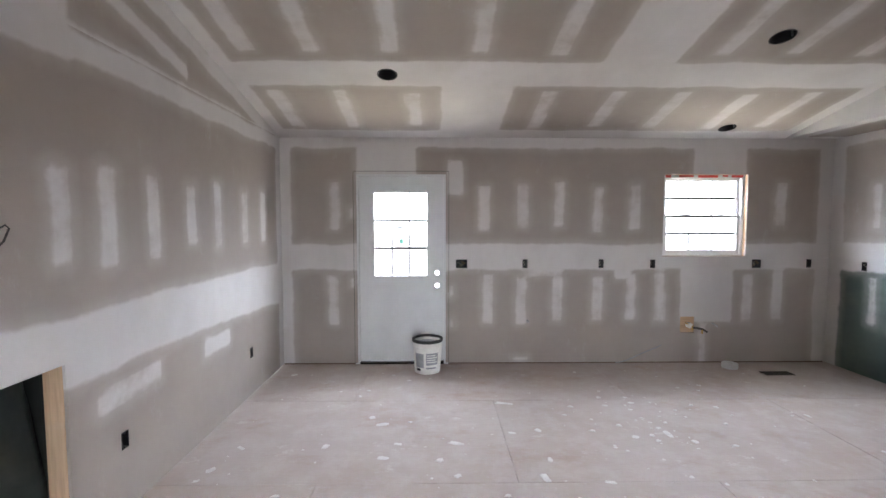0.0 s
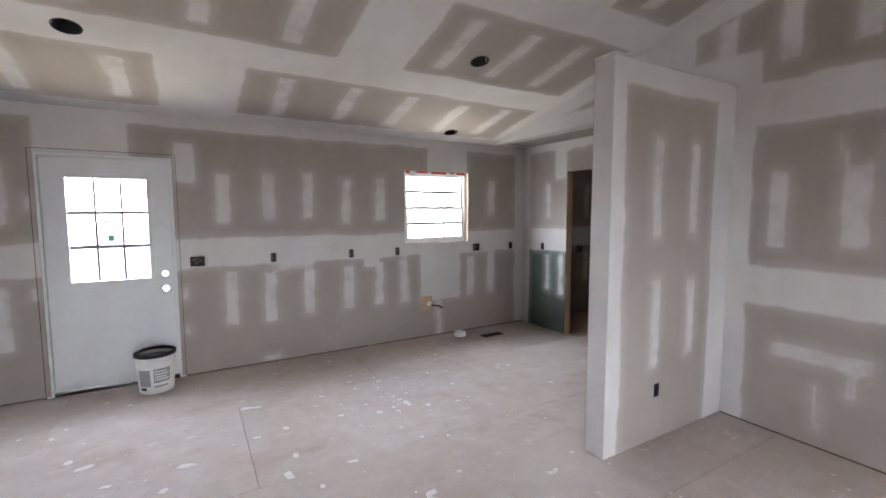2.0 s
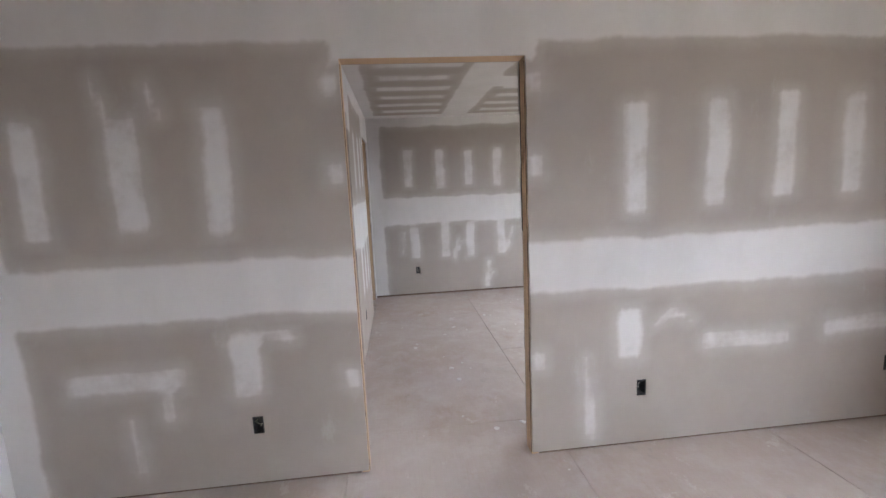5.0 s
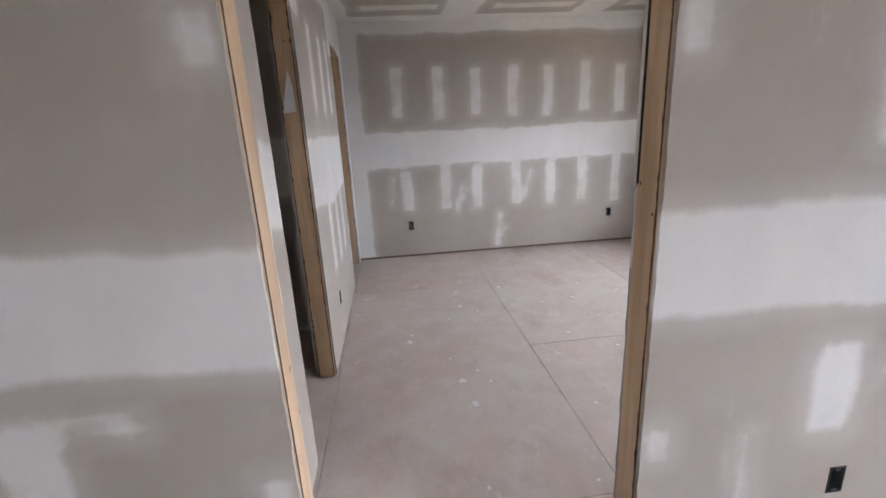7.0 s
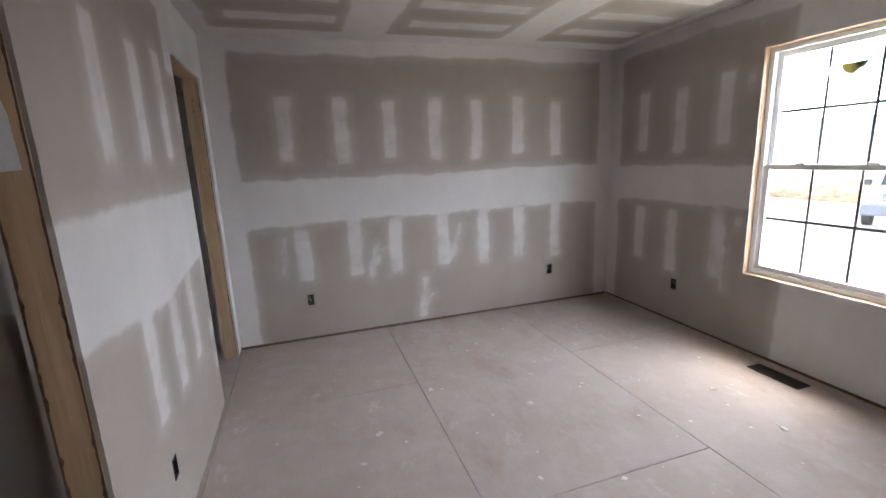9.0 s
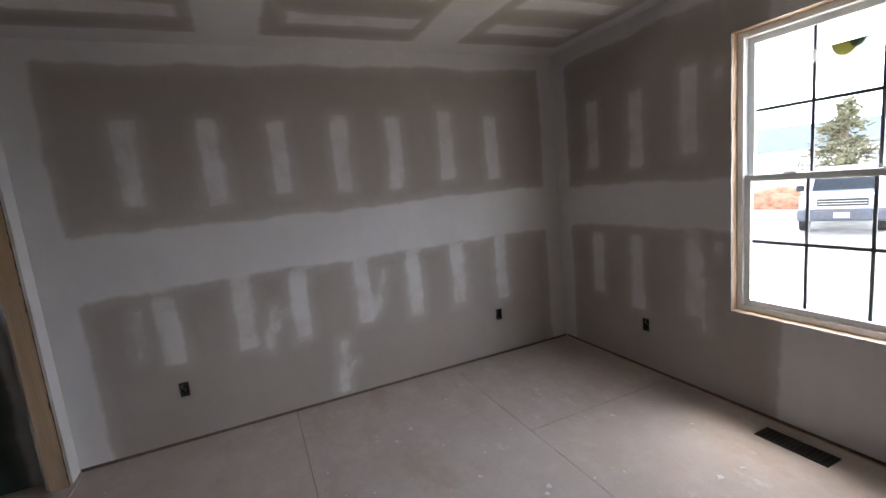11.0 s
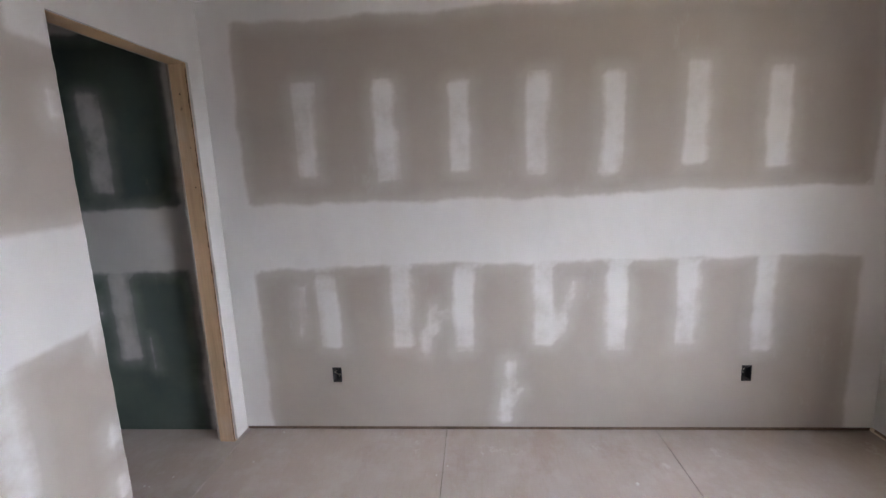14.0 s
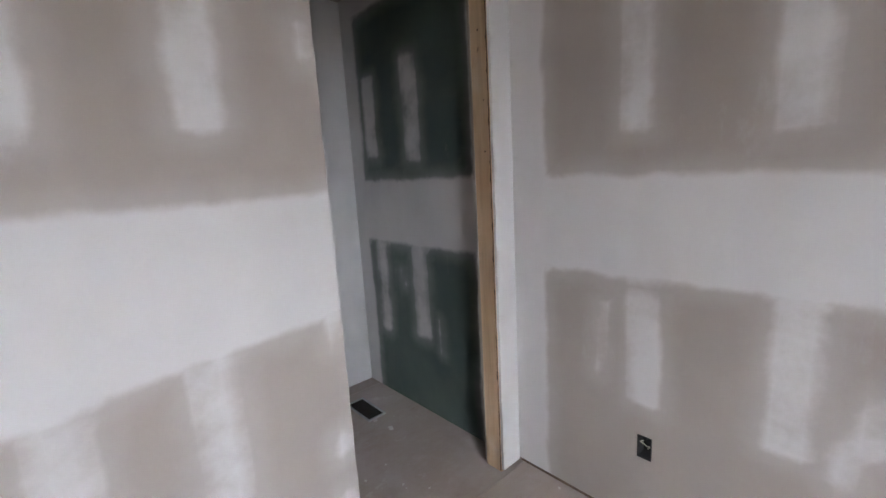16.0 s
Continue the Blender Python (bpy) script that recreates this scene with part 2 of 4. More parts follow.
def tube(bm, pts, r, n=8):
    pts = [Vector(p) for p in pts]
    rings = []
    for i, p in enumerate(pts):
        d = (pts[min(i + 1, len(pts) - 1)] - pts[max(i - 1, 0)]).normalized()
        q = d.to_track_quat('Z', 'Y')
        rings.append([bm.verts.new(p + q @ Vector((r * math.cos(6.2832 * k / n), r * math.sin(6.2832 * k / n), 0))) for k in range(n)])
    for a, b in zip(rings, rings[1:]):
        for k in range(n):
            bm.faces.new((a[k], a[(k + 1) % n], b[(k + 1) % n], b[k]))
    bm.faces.new(rings[0])
    bm.faces.new(rings[-1])
    return bm


def empty(name, m=None):
    ob = new(name)
    ob.empty_display_size = 0.1
    if m is not None:
        ob.matrix_world = m
    return ob


def sheet(name, place, normal, us, vs, muds=(), holes=(), rounds=(), thick=0.0127, top=None, green=None, step=0.04, mat=None, edge=None):
    """A board of thickness thick whose face lies at place(u, v). muds: patches (u0, u1, v0, v1) of compound.
    holes: rectangles cut through; rounds: (u, v, radius) cut through. top(u): the raking upper edge."""
    def lines(a, b, cuts):
        n = max(1, int(round((b - a) / step)))
        base = [a + (b - a) * i / n for i in range(n + 1)]
        base[-1] = b
        cuts = sorted(c for c in set(cuts) if a < c < b)
        keep = [x for x in base if x in (a, b) or all(abs(x - c) > step * 0.35 for c in cuts)]
        return sorted(set(keep + cuts))
    allh = list(holes) + [(u - r * 1.3, u + r * 1.3, v - r * 1.3, v + r * 1.3) for u, v, r in rounds]
    ul = lines(us[0], us[1], [c for h in allh for c in h[:2]])
    vl = lines(vs[0], vs[1], [c for h in allh for c in h[2:]])
    n = Vector(normal)
    verts, vals, grn, idx = [], [], [], {}

    def mud_at(u, v):
        d = -0.2
        u, v = (u + 0.016 * noise.noise(Vector((u * 2.3, v * 2.9, 1.5))), v + 0.02 * noise.noise(Vector((u * 2.6, v * 1.3, 8.5)))) if muds else (u, v)
        for m in muds:
            if len(m) == 5:                      # a trowel stroke from point to point
                a, b, p = Vector(m[0:2]), Vector(m[2:4]), Vector((u, v))
                k = max(0.0, min(1.0, (p - a).dot(b - a) / (b - a).length_squared))
                d = max(d, min(0.008, m[4] * (1.0 - 0.35 * k) - (p - a.lerp(b, k)).length))
                continue
            hu, hv = (m[1] - m[0]) / 2, (m[3] - m[2]) / 2
            r = min(hu, hv, 0.022)
            qu, qv = abs(u - m[0] - hu) - hu + r, abs(v - m[2] - hv) - hv + r
            e = r - math.hypot(max(qu, 0.0), max(qv, 0.0)) - min(max(qu, qv), 0.0)
            if len(m) == 6:                      # a thin coat, fuller towards one end
                e = min(e, m[4] + m[5] * (v - m[2] - hv))
            elif min(hu, hv) < 0.07:
                e = min(e, 0.011)
            d = max(d, e)
        if edge:
            d = max(d, edge(u, v))
        return max(-0.2, min(0.2, d))

    def vert(u, v, back):
        wu = 0.0
        for h in holes:
            if h[3] - h[2] > 0.8 and h[2] - 1e-4 <= v <= h[3] + 1e-4 and (abs(u - h[0]) < 1e-6 or abs(u - h[1]) < 1e-6) and not mat:
                wu = noise.noise(Vector((u * 7, v * 19, 3.0))) * 0.0025 + noise.noise(Vector((u, v * 60, 9.0))) * 0.004
        verts.append(Vector(place(u + wu, v)) - (n * thick if back else Vector((0, 0, 0))))
        vals.append(mud_at(u, v))
        grn.append(green(u, v) if green else 0.0)
        return len(verts) - 1

    def real(u, v):
        if not top:
            return v
        lim = top(u)
        return vs[0] + (v - vs[0]) * (lim - vs[0]) / (vs[1] - vs[0]) if lim < vs[1] or lim > vs[1] else v

    def cellkept(i, j):
        cu, cv = (ul[i] + ul[i + 1]) / 2, (vl[j] + vl[j + 1]) / 2
        return not any(h[0] < cu < h[1] and h[2] < cv < h[3] for h in allh)

    def gid(i, j, back):
        k = (i, j, back)
        if k not in idx:
            idx[k] = vert(ul[i], real(ul[i], vl[j]), back)
        return idx[k]
    a, b2, c2 = (Vector(place(us[0], vs[0])), Vector(place(us[0] + 0.1, vs[0])), Vector(place(us[0], vs[0] + 0.1)))
    flip = (b2 - a).cross(c2 - a).dot(n) < 0
    faces = []

    def face(f):
        faces.append(tuple(reversed(f)) if flip else tuple(f))
    nu, nv = len(ul) - 1, len(vl) - 1
    kept = {(i, j) for i in range(nu) for j in range(nv) if cellkept(i, j)}
    for i, j in kept:
        face([gid(i, j, 0), gid(i + 1, j, 0), gid(i + 1, j + 1, 0), gid(i, j + 1, 0)])
        face([gid(i, j + 1, 1), gid(i + 1, j + 1, 1), gid(i + 1, j, 1), gid(i, j, 1)])
        for di, dj, p, q in ((-1, 0, (i, j + 1), (i, j)), (1, 0, (i + 1, j), (i + 1, j + 1)), (0, -1, (i, j), (i + 1, j)), (0, 1, (i + 1, j + 1), (i, j + 1))):
            if (i + di, j + dj) not in kept:
                face([gid(*p, 1), gid(*q, 1), gid(*q, 0), gid(*p, 0)])
    for u, v, r in rounds:
        s, k = r * 1.3, 32
        ring = {}
        for back in (0, 1):
            inner, outer = [], []
            for q in range(k):
                an = 2 * math.pi * q / k
                cx, cy = math.cos(an), math.sin(an)
                g = s / max(abs(cx), abs(cy))
                inner.append(vert(u + r * cx, v + r * cy, back))
                outer.append(vert(u + g * cx, v + g * cy, back))
            ring[back] = inner
            for q in range(k):
                f = [outer[q], outer[(q + 1) % k], inner[(q + 1) % k], inner[q]]
                face(f if not back else f[::-1])
        for q in range(k):
            face([ring[0][q], ring[0][(q + 1) % k], ring[1][(q + 1) % k], ring[1][q]])
    ob = mesh_object(name, verts, faces, mat or M_DRY)
    at = ob.data.attributes.new("mud", 'FLOAT', 'POINT')
    at.data.foreach_set("value", vals)
    ag = ob.data.attributes.new("green", 'FLOAT', 'POINT')
    ag.data.foreach_set("value", grn)
    return tagged(ob, kind="structure")


def strips(centres, v0, v1, w=0.115, seed=1):
    """Short upright runs of compound over the screws of each stud."""
    r = random.Random(seed)
    return [(c - w / 2 - r.uniform(0, 0.012), c + w / 2 + r.uniform(0, 0.012), v0 + r.uniform(-0.035, 0.03), v1 + r.uniform(-0.03, 0.03), r.uniform(0.012, 0.019), r.uniform(-0.02, 0.02)) for c in centres]


# ---- plan ----
XW, XE, YN, YS = -1.717, 3.74, 4.62, -3.632      # living room faces
XF, YB = 7.63, -0.015                            # bedroom far wall and bath side wall
XK = 4.30                                        # kitchen end wall
H = 2.475                                        # flat height at the eaves
HB = 2.45                                        # bedroom ceiling
SL, YR = 0.235, 0.49                             # slope of the vault and its ridge
T = 0.0127
DOOR_E = (-1.045, -0.142, 0.0, 2.125)            # cased opening to the bedroom (along y)
OPEN_1 = (4.47, 5.21, 0.0, 2.125)                # closet opening (along x)
OPEN_2 = (6.752, 7.51, 0.0, 2.125)               # bathroom opening
DOOR_K = (2.97, 3.80, 0.0, 2.09)                 # utility opening (along y)
DOOR_N = (-0.905, 0.062, 0.0, 2.085)
WIN_K = (2.44, 3.36, 1.195, 2.09)
WIN_B = (5.205, 6.135, 0.59, 2.13)
FIRE = (0.90, 1.83, 0.0, 0.93)


def vault(y):
    return H + SL * min(YN - y, y - YS - 0.0) if y > YR else H + SL * (y - YS)


def slots(cs, z, w=0.056, h=0.095):
    return [(c - w / 2, c + w / 2, z - h / 2, z + h / 2) for c in cs]


# openings for switch and socket boxes: place along the wall, height, width
BOX_N = [(0.235, 1.115, 0.125), (0.93, 1.115, 0.056), (1.768, 1.115, 0.056), (2.34, 1.112, 0.056), (3.49, 1.112, 0.10), (4.075, 1.115, 0.056)]
BOX_E = [(0.40, 0.335, 0.056), (-1.676, 0.34, 0.056), (-3.22, 0.35, 0.056)]
BOX_L = [(2.18, 0.40, 0.056), (3.79, 0.39, 0.056), (1.33, 1.15, 0.11)]
BOX_S = [(2.915, 0.36, 0.056)]
BOX_F = [(-0.61, 0.36, 0.056), (-2.937, 0.356, 0.056)]
BOX_W = [(6.747, 0.342, 0.056)]
BOX_B = [(5.714, 0.31, 0.056)]
BOX_K = [(4.22, 1.12, 0.056)]
BOX_U = [(4.90, 1.08, 0.056), (5.45, 1.0, 0.14)]


def cut(bxs):
    return [(c - w / 2, c + w / 2, z - 0.0475, z + 0.0475) for c, z, w in bxs]


# ---- walls, boards and their compound ----
N_MUD = [(XW, XK, 1.045, 1.34), (XW, XK, 2.36, H + 0.2), (XW - 1, XW + 0.115, -1, 3), (XK - 0.16, XK + 1, -1, 3),
         (-0.91, -0.25, 2.0, 3), (2.75, 3.34, 2.0, 3), (2.65, 3.24, 0.46, 1.19), (2.875, 2.965, -0.1, 0.46), (0.07, 0.25, 1.86, 2.24),
         (0.9, 1.35, 0.98, 1.1), (1.9, 2.1, 0.95, 1.1), (-0.985, -0.93, 1.6, 1.72), (-0.985, -0.93, 0.85, 0.97), (0.09, 0.15, 0.75, 0.87), (0.09, 0.15, 0.4, 0.5), (0.80, 0.98, 0.03, 0.09)]
N_MUD += strips([0.485, 0.90, 1.30, 1.72, 2.12, -1.135, 3.735], 1.50, 1.98, 0.11, 2) + strips([0.52, 0.88, 1.29, 1.73, 2.10, 2.42, -1.16, 3.40, 3.73], 0.47, 1.0, 0.11, 3)
tagged(sheet("wall_north", lambda u, v: (u, YN, v), (0, -1, 0), (XW, XK), (0.018, H), N_MUD, [DOOR_N, WIN_K] + cut(BOX_N) + [(2.665, 2.825, 0.345, 0.525)]),
       "taped grey drywall, the back door and kitchen window cut through it")
E_MUD = [(YS, 1.6, 0.91, 1.20), (YS, 1.75, 2.19, 2.50), (1.44, 1.75, -1, 2.5), (-1.91, -1.32, 2.3, 4), (-1.1, -0.1, 2.1, 2.4), (1.42, 1.9, 2.3, 2.75), (YS, YS + 0.12, -1, 4),
         (0.72, 1.28, 0.56, 0.67), (-2.57, -2.03, 0.54, 0.63), (-3.25, -2.78, 0.56, 0.66), (0.78, 0.84, 0.40, 0.62), (-1.39, 0.10, -1.36, 0.52, 0.035), (-1.74, 0.70, -1.85, 0.77, 0.022), (-1.85, 0.77, -1.97, 0.71, 0.022), (0.98, 0.16, 1.0, 0.42, 0.03), (0.20, 0.78, 0.42, 0.83, 0.03), (0.70, 1.88, 0.73, 2.02, 0.02), (0.92, 1.86, 0.96, 2.06, 0.02)]
E_MUD += strips([1.275, 0.865, 0.465, -1.62, -2.07, -2.47, -2.87], 1.34, 1.89, 0.12, 4) + strips([0.43, -1.61], 0.48, 0.80, 0.13, 5) + strips([1.66, 1.26, 0.86, 0.45, 0.01, -0.39, -0.8, -2.3, -2.7], 2.63, 3.02, 0.12, 6)
E_MUD += [(y, y + 0.075, z, z + 0.1) for y in (-0.13, -1.125) for z in (0.5, 0.98, 1.55, 1.95)]
rake = lambda u, v: 0.16 - (vault(u) - v)
tagged(sheet("wall_east", lambda u, v: (XE, u, v), (-1, 0, 0), (YS, 1.72), (0.018, H), [m for m in E_MUD], [DOOR_E] + cut(BOX_E)),
       "taped grey drywall with a framed doorway and low socket boxes")
tagged(sheet("wall_east_gable", lambda u, v: (XE, u, v), (-1, 0, 0), (YS, YN), (H, 3.5), E_MUD + [(1.9, 2.5, 2.4, 4), (YS, 1.75, 2.4, 2.5), (1.7, 4.7, 2.4, 2.64)], top=vault, edge=rake),
       "taped drywall gable under the vaulted ceiling, over the kitchen end")
L_MUD = [(YS, YN, 0.80, 1.15), (YS, YN, 2.33, 2.47), (YN - 0.13, YN + 1, -1, 3), (2.0, 2.5, 0.6, 0.72), (3.0, 3.4, 0.58, 0.72), (-1, 1.95, 2.3, 4)]
L_MUD += strips([1.85, 2.13, 2.49, 2.90, 3.27, 3.74, 4.13, 1.4], 1.38, 1.86, 0.11, 7)
tagged(sheet("wall_west", lambda u, v: (XW, u, v), (1, 0, 0), (YS, YN), (0.012, H), L_MUD, [FIRE] + cut(BOX_L), edge=lambda u, v: min(1.1 - v, v - 0.86 + 0.055 * (u - 1.8))),
       "taped drywall with a framed fireplace opening near the floor")
tagged(sheet("wall_west_gable", lambda u, v: (XW, u, v), (1, 0, 0), (YS, YN), (H, 3.5), [(-1, 1.95, 2.3, 4), (YS, YN, 2.3, 2.5)], top=vault,
             edge=lambda u, v: max(0.13 - (vault(u) - v), 0.05 - abs(vault(u) - v - 0.30) if 1.95 < u < 2.9 else -0.2)), "taped drywall gable")
WS = [(-0.95, -0.05, 0.59, 2.13), (1.25, 2.15, 0.59, 2.13)]
tagged(sheet("wall_south", lambda u, v: (u, YS, v), (0, 1, 0), (XW, XE), (0.012, H), [(XW, XE, 1.05, 1.38)], WS, step=0.08), "taped drywall front wall with windows")
# partition beside the kitchen
YP = 1.592
S_MUD = [(2.2, 2.52, -1, 3), (3.50, 4, -1, 3), (2, 4, 2.36, 3)] + strips([2.84, 3.27], 1.43, 2.07, 0.085, 8) + strips([2.87, 3.275], 0.56, 1.12, 0.085, 9)
XP, HP = 2.388, 2.515
tagged(sheet("partition_south", lambda u, v: (u, YP, v), (0, -1, 0), (XP + 0.0006, XE), (0.012, HP), S_MUD, cut(BOX_S)), "taped drywall face of the short partition")
sheet("partition_north", lambda u, v: (u, YP + 0.15, v), (0, 1, 0), (XP + 0.0006, XK), (0.012, HP), [(2, 5, 1.05, 1.38)], step=0.06)
sheet("partition_end", lambda u, v: (XP, u, v), (-1, 0, 0), (YP + 0.004, YP + 0.146), (0.012, HP), [(0, 3, -1, 4)])
sheet("partition_cap", lambda u, v: (u, v, HP + 0.017), (0, 0, 1), (XP - 0.003, XE), (YP - 0.003, YP + 0.153), [(0, 5, -1, 4)], step=0.05)
# kitchen end and utility room
K_MUD = [(1.7, YN, 1.06, 1.36), (YN - 0.15, YN + 1, -1, 3), (1.7, YN, 2.36, 3), (3.8, 4.0, 2.0, 2.4)] + strips([4.13], 1.5, 1.97, 0.09, 10) + strips([4.13, 3.88], 0.5, 1.02, 0.09, 11)
tagged(sheet("wall_kitchen_end", lambda u, v: (XK, u, v), (-1, 0, 0), (1.74, YN), (0.012, H), K_MUD, [DOOR_K] + cut(BOX_K), green=lambda u, v: 1.0 if v < 1.2 else 0.0), "drywall with a green moisture-resistant lower sheet")
sheet("ceiling_kitchen", lambda u, v: (u, v, H - 0.004), (0, 0, -1), (XE + 0.013, 6.6), (1.6, YN), [(XE, 6.6, YN - 0.12, 9), (XE, 3.9, 1, 5)], step=0.06)
sheet("gable_back", lambda u, v: (XE + 0.115, u, v), (1, 0, 0), (YP, YN), (H, 2.55), [(0, 5, 0, 4)], step=0.1)
sheet("header_underside", lambda u, v: (u, v, H - 0.008), (0, 0, -1), (XE, XE + 0.115), (YP + 0.15, YN), [(0, 5, 0, 9)], thick=0.004)
sheet("wall_utility_north", lambda u, v: (u, YN, v), (0, -1, 0), (XK + 0.12, 6.6), (0.012, H), [(4, 7, 1.05, 1.36), (4, 7, 2.36, 3)] + strips([4.75, 5.15, 5.6], 1.5, 1.98, 0.1, 12) + strips([4.75, 5.15, 5.6], 0.5, 0.95, 0.1, 13), cut(BOX_U))
sheet("wall_utility_east", lambda u, v: (6.6, u, v), (-1, 0, 0), (1.6, YN), (0.012, H), [(1, 5, 1.05, 1.36)], step=0.08)
sheet("wall_utility_west", lambda u, v: (XK + 0.115, u, v), (1, 0, 0), (1.74, YN), (0.012, H), [(1, 5, 1.05, 1.36)], [DOOR_K], step=0.08)
sheet("wall_utility_south", lambda u, v: (u, 1.74, v), (0, 1, 0), (XK + 0.115, 6.6), (0.012, H), [(4, 7, 1.05, 1.36)], step=0.08)
# bedroom
F_MUD = [(YS, YB, 1.01, 1.385), (YS, YB, 2.33, 3), (-0.19, 1, -1, 3), (-9, YS + 0.17, -1, 3), (-1.60, 0.10, -1.64, 0.42, 0.045), (-1.61, 0.16, -1.70, 0.27, 0.03), (-1.14, 0.50, -1.20, 0.76, 0.035), (-1.90, 0.62, -1.99, 0.88, 0.035), (-1.22, 0.62, -1.25, 0.72, 0.02), (-0.42, 0.60, -0.45, 0.90, 0.02)]
F_MUD += strips([-0.565, -0.985, -1.385, -1.795, -2.17, -2.59, -2.99], 1.50, 2.01, 0.115, 14) + strips([-0.58, -1.02, -1.375, -1.81, -2.21, -2.60, -3.0], 0.505, 1.0, 0.115, 15)
tagged(sheet("wall_bedroom_far", lambda u, v: (XF, u, v), (-1, 0, 0), (YS, YB), (0.027, HB), F_MUD, cut(BOX_F)), "taped grey bedroom drywall with low socket boxes")
W_MUD = [(3, 8, 1.05, 1.37), (3, 8, 2.34, 3), (XF - 0.15, 9, -1, 3), (3.0, XE + 0.25, -1, 3), (5.1, 5.94, 2.0, 3), (5.15, 5.88, -0.1, 0.65), (6.28, 6.33, 0.4, 0.75), (6.18, 6.24, 0.9, 1.0), (6.17, 6.22, 1.9, 2.0)]
W_MUD += strips([7.2, 6.79, 6.39, 4.9, 4.5], 1.5, 2.01, 0.115, 16) + strips([7.18, 6.81, 6.37, 4.9, 4.5], 0.47, 1.0, 0.115, 17)
tagged(sheet("wall_bedroom_window", lambda u, v: (u, YS, v), (0, 1, 0), (XE + 0.12, XF), (0.027, HB), W_MUD, [WIN_B] + cut(BOX_W)), "taped grey drywall round the bedroom window")
B_MUD = [ (3, 8, 2.3, 3), (7.50, 9, -1, 3), (3, 4.0, -1, 3), (4.3, 5.4, 2.0, 2.4), (6.6, 7.7, 2.0, 2.4)]
B_MUD += strips([5.66, 6.06, 6.42], 1.54, 2.04, 0.12, 18) + strips([5.72, 6.05, 6.36], 0.52, 1.0, 0.12, 19) + [(6.69, 6.75, z, z + 0.11) for z in (0.28, 0.5, 0.9, 1.75)] + [(4.1, 4.22, 1.5, 2.0), (4.1, 4.2, 0.5, 1.0)]
tagged(sheet("wall_bedroom_bath", lambda u, v: (u, YB, v), (0, -1, 0), (XE + 0.12, XF), (0.014, HB), B_MUD, [OPEN_1, OPEN_2] + cut(BOX_B), edge=lambda u, v: min(1.39 - v, v - 0.93 - 0.10 * abs(u - 6.0))), "taped drywall with closet and bathroom openings")
sheet("wall_bedroom_west", lambda u, v: (XE + 0.12, u, v), (1, 0, 0), (YS, YB), (0.014, HB), [(YS, YB, 1.02, 1.38), (YS, YB, 2.3, 3)] + strips([-1.6, -2.0, -2.4, -2.8], 1.5, 2.0, 0.12, 20), [DOOR_E], step=0.05)
# closet and bathroom behind the bedroom
YC = YB + 0.12
sheet("wall_closet_front", lambda u, v: (u, YC, v), (0, 1, 0), (XE + 0.12, XF), (0.014, HB), [(3, 8, 1.0, 1.4)], [OPEN_1, OPEN_2], step=0.08)
sheet("wall_closet_back", lambda u, v: (u, 1.27, v), (0, -1, 0), (XE + 0.12, XF), (0.014, HB), [(3, 8, 1.0, 1.4), (7.3, 9, -1, 3), (3, 8, 2.3, 3)] + strips([4.6, 5.0, 5.4, 6.6, 7.0], 1.5, 2.0, 0.12, 21) + strips([4.6, 5.0, 5.4, 6.6, 7.0], 0.5, 0.98, 0.12, 31), green=lambda u, v: 1.0 if u > 5.9 else 0.0, step=0.05)
G_MUD = [(YC, 1.3, 1.01, 1.39), (1.13, 2, -1, 3), (-1, YC + 0.1, -1, 3), (0, 2, 2.33, 3), (0.62, 0.66, 0.72, 0.8)] + strips([0.655, 1.03], 1.50, 2.0, 0.115, 22) + strips([0.645, 1.01], 0.45, 1.05, 0.105, 23) + [(0.79, 0.78, 0.81, 0.85, 0.014), (0.50, 0.42, 0.51, 0.62, 0.01)]
tagged(sheet("wall_bathroom", lambda u, v: (XF - 0.02, u, v), (-1, 0, 0), (YC, 1.27), (0.014, HB), G_MUD, green=lambda u, v: 1.0), "green moisture-resistant board with taped joints")
sheet("wall_bath_divider", lambda u, v: (5.95, u, v), (1, 0, 0), (YC, 1.27), (0.014, HB), [(0, 2, 1.0, 1.4)], green=lambda u, v: 1.0, step=0.06)
sheet("wall_closet_divider", lambda u, v: (5.85, u, v), (-1, 0, 0), (YC, 1.27), (0.014, HB), [(0, 2, 1.0, 1.4)], step=0.06)
sheet("wall_closet_end", lambda u, v: (XE + 0.121, u, v), (1, 0, 0), (YC, 1.27), (0.014, HB), [(0, 2, 1.0, 1.4)], step=0.06)
# ceilings
C_MUD = [(3, 8, -1.37, -1.03), (3, 8, -2.64, -2.30), (3, 8, YB - 0.13, 1), (3, 8, -9, YS + 0.13), (7.42, 9, -9, 1), (5.5, 5.9, -2.4, -1.2), (4.7, 5.0, -1.2, 0)]
for k in range(9):
    cx = 7.13 - 0.406 * k
    for y0, y1 in ((-0.93, -0.25), (-2.2, -1.47), (-3.4, -2.74)):
        C_MUD += strips([cx], y0, y1, 0.15, 40 + k)
tagged(sheet("ceiling_bedroom", lambda u, v: (u, v, HB), (0, 0, -1), (XE + 0.12, XF), (YS, YB), C_MUD), "taped drywall ceiling")
sheet("ceiling_closet", lambda u, v: (u, v, HB), (0, 0, -1), (XE + 0.12, XF), (YB, 1.27), [(3, 8, 0.5, 0.8)], step=0.08)
CANS = [(-0.43, 3.45), (2.94, 4.37), (2.38, 2.97), (-0.43, 1.9), (2.38, 1.6)]
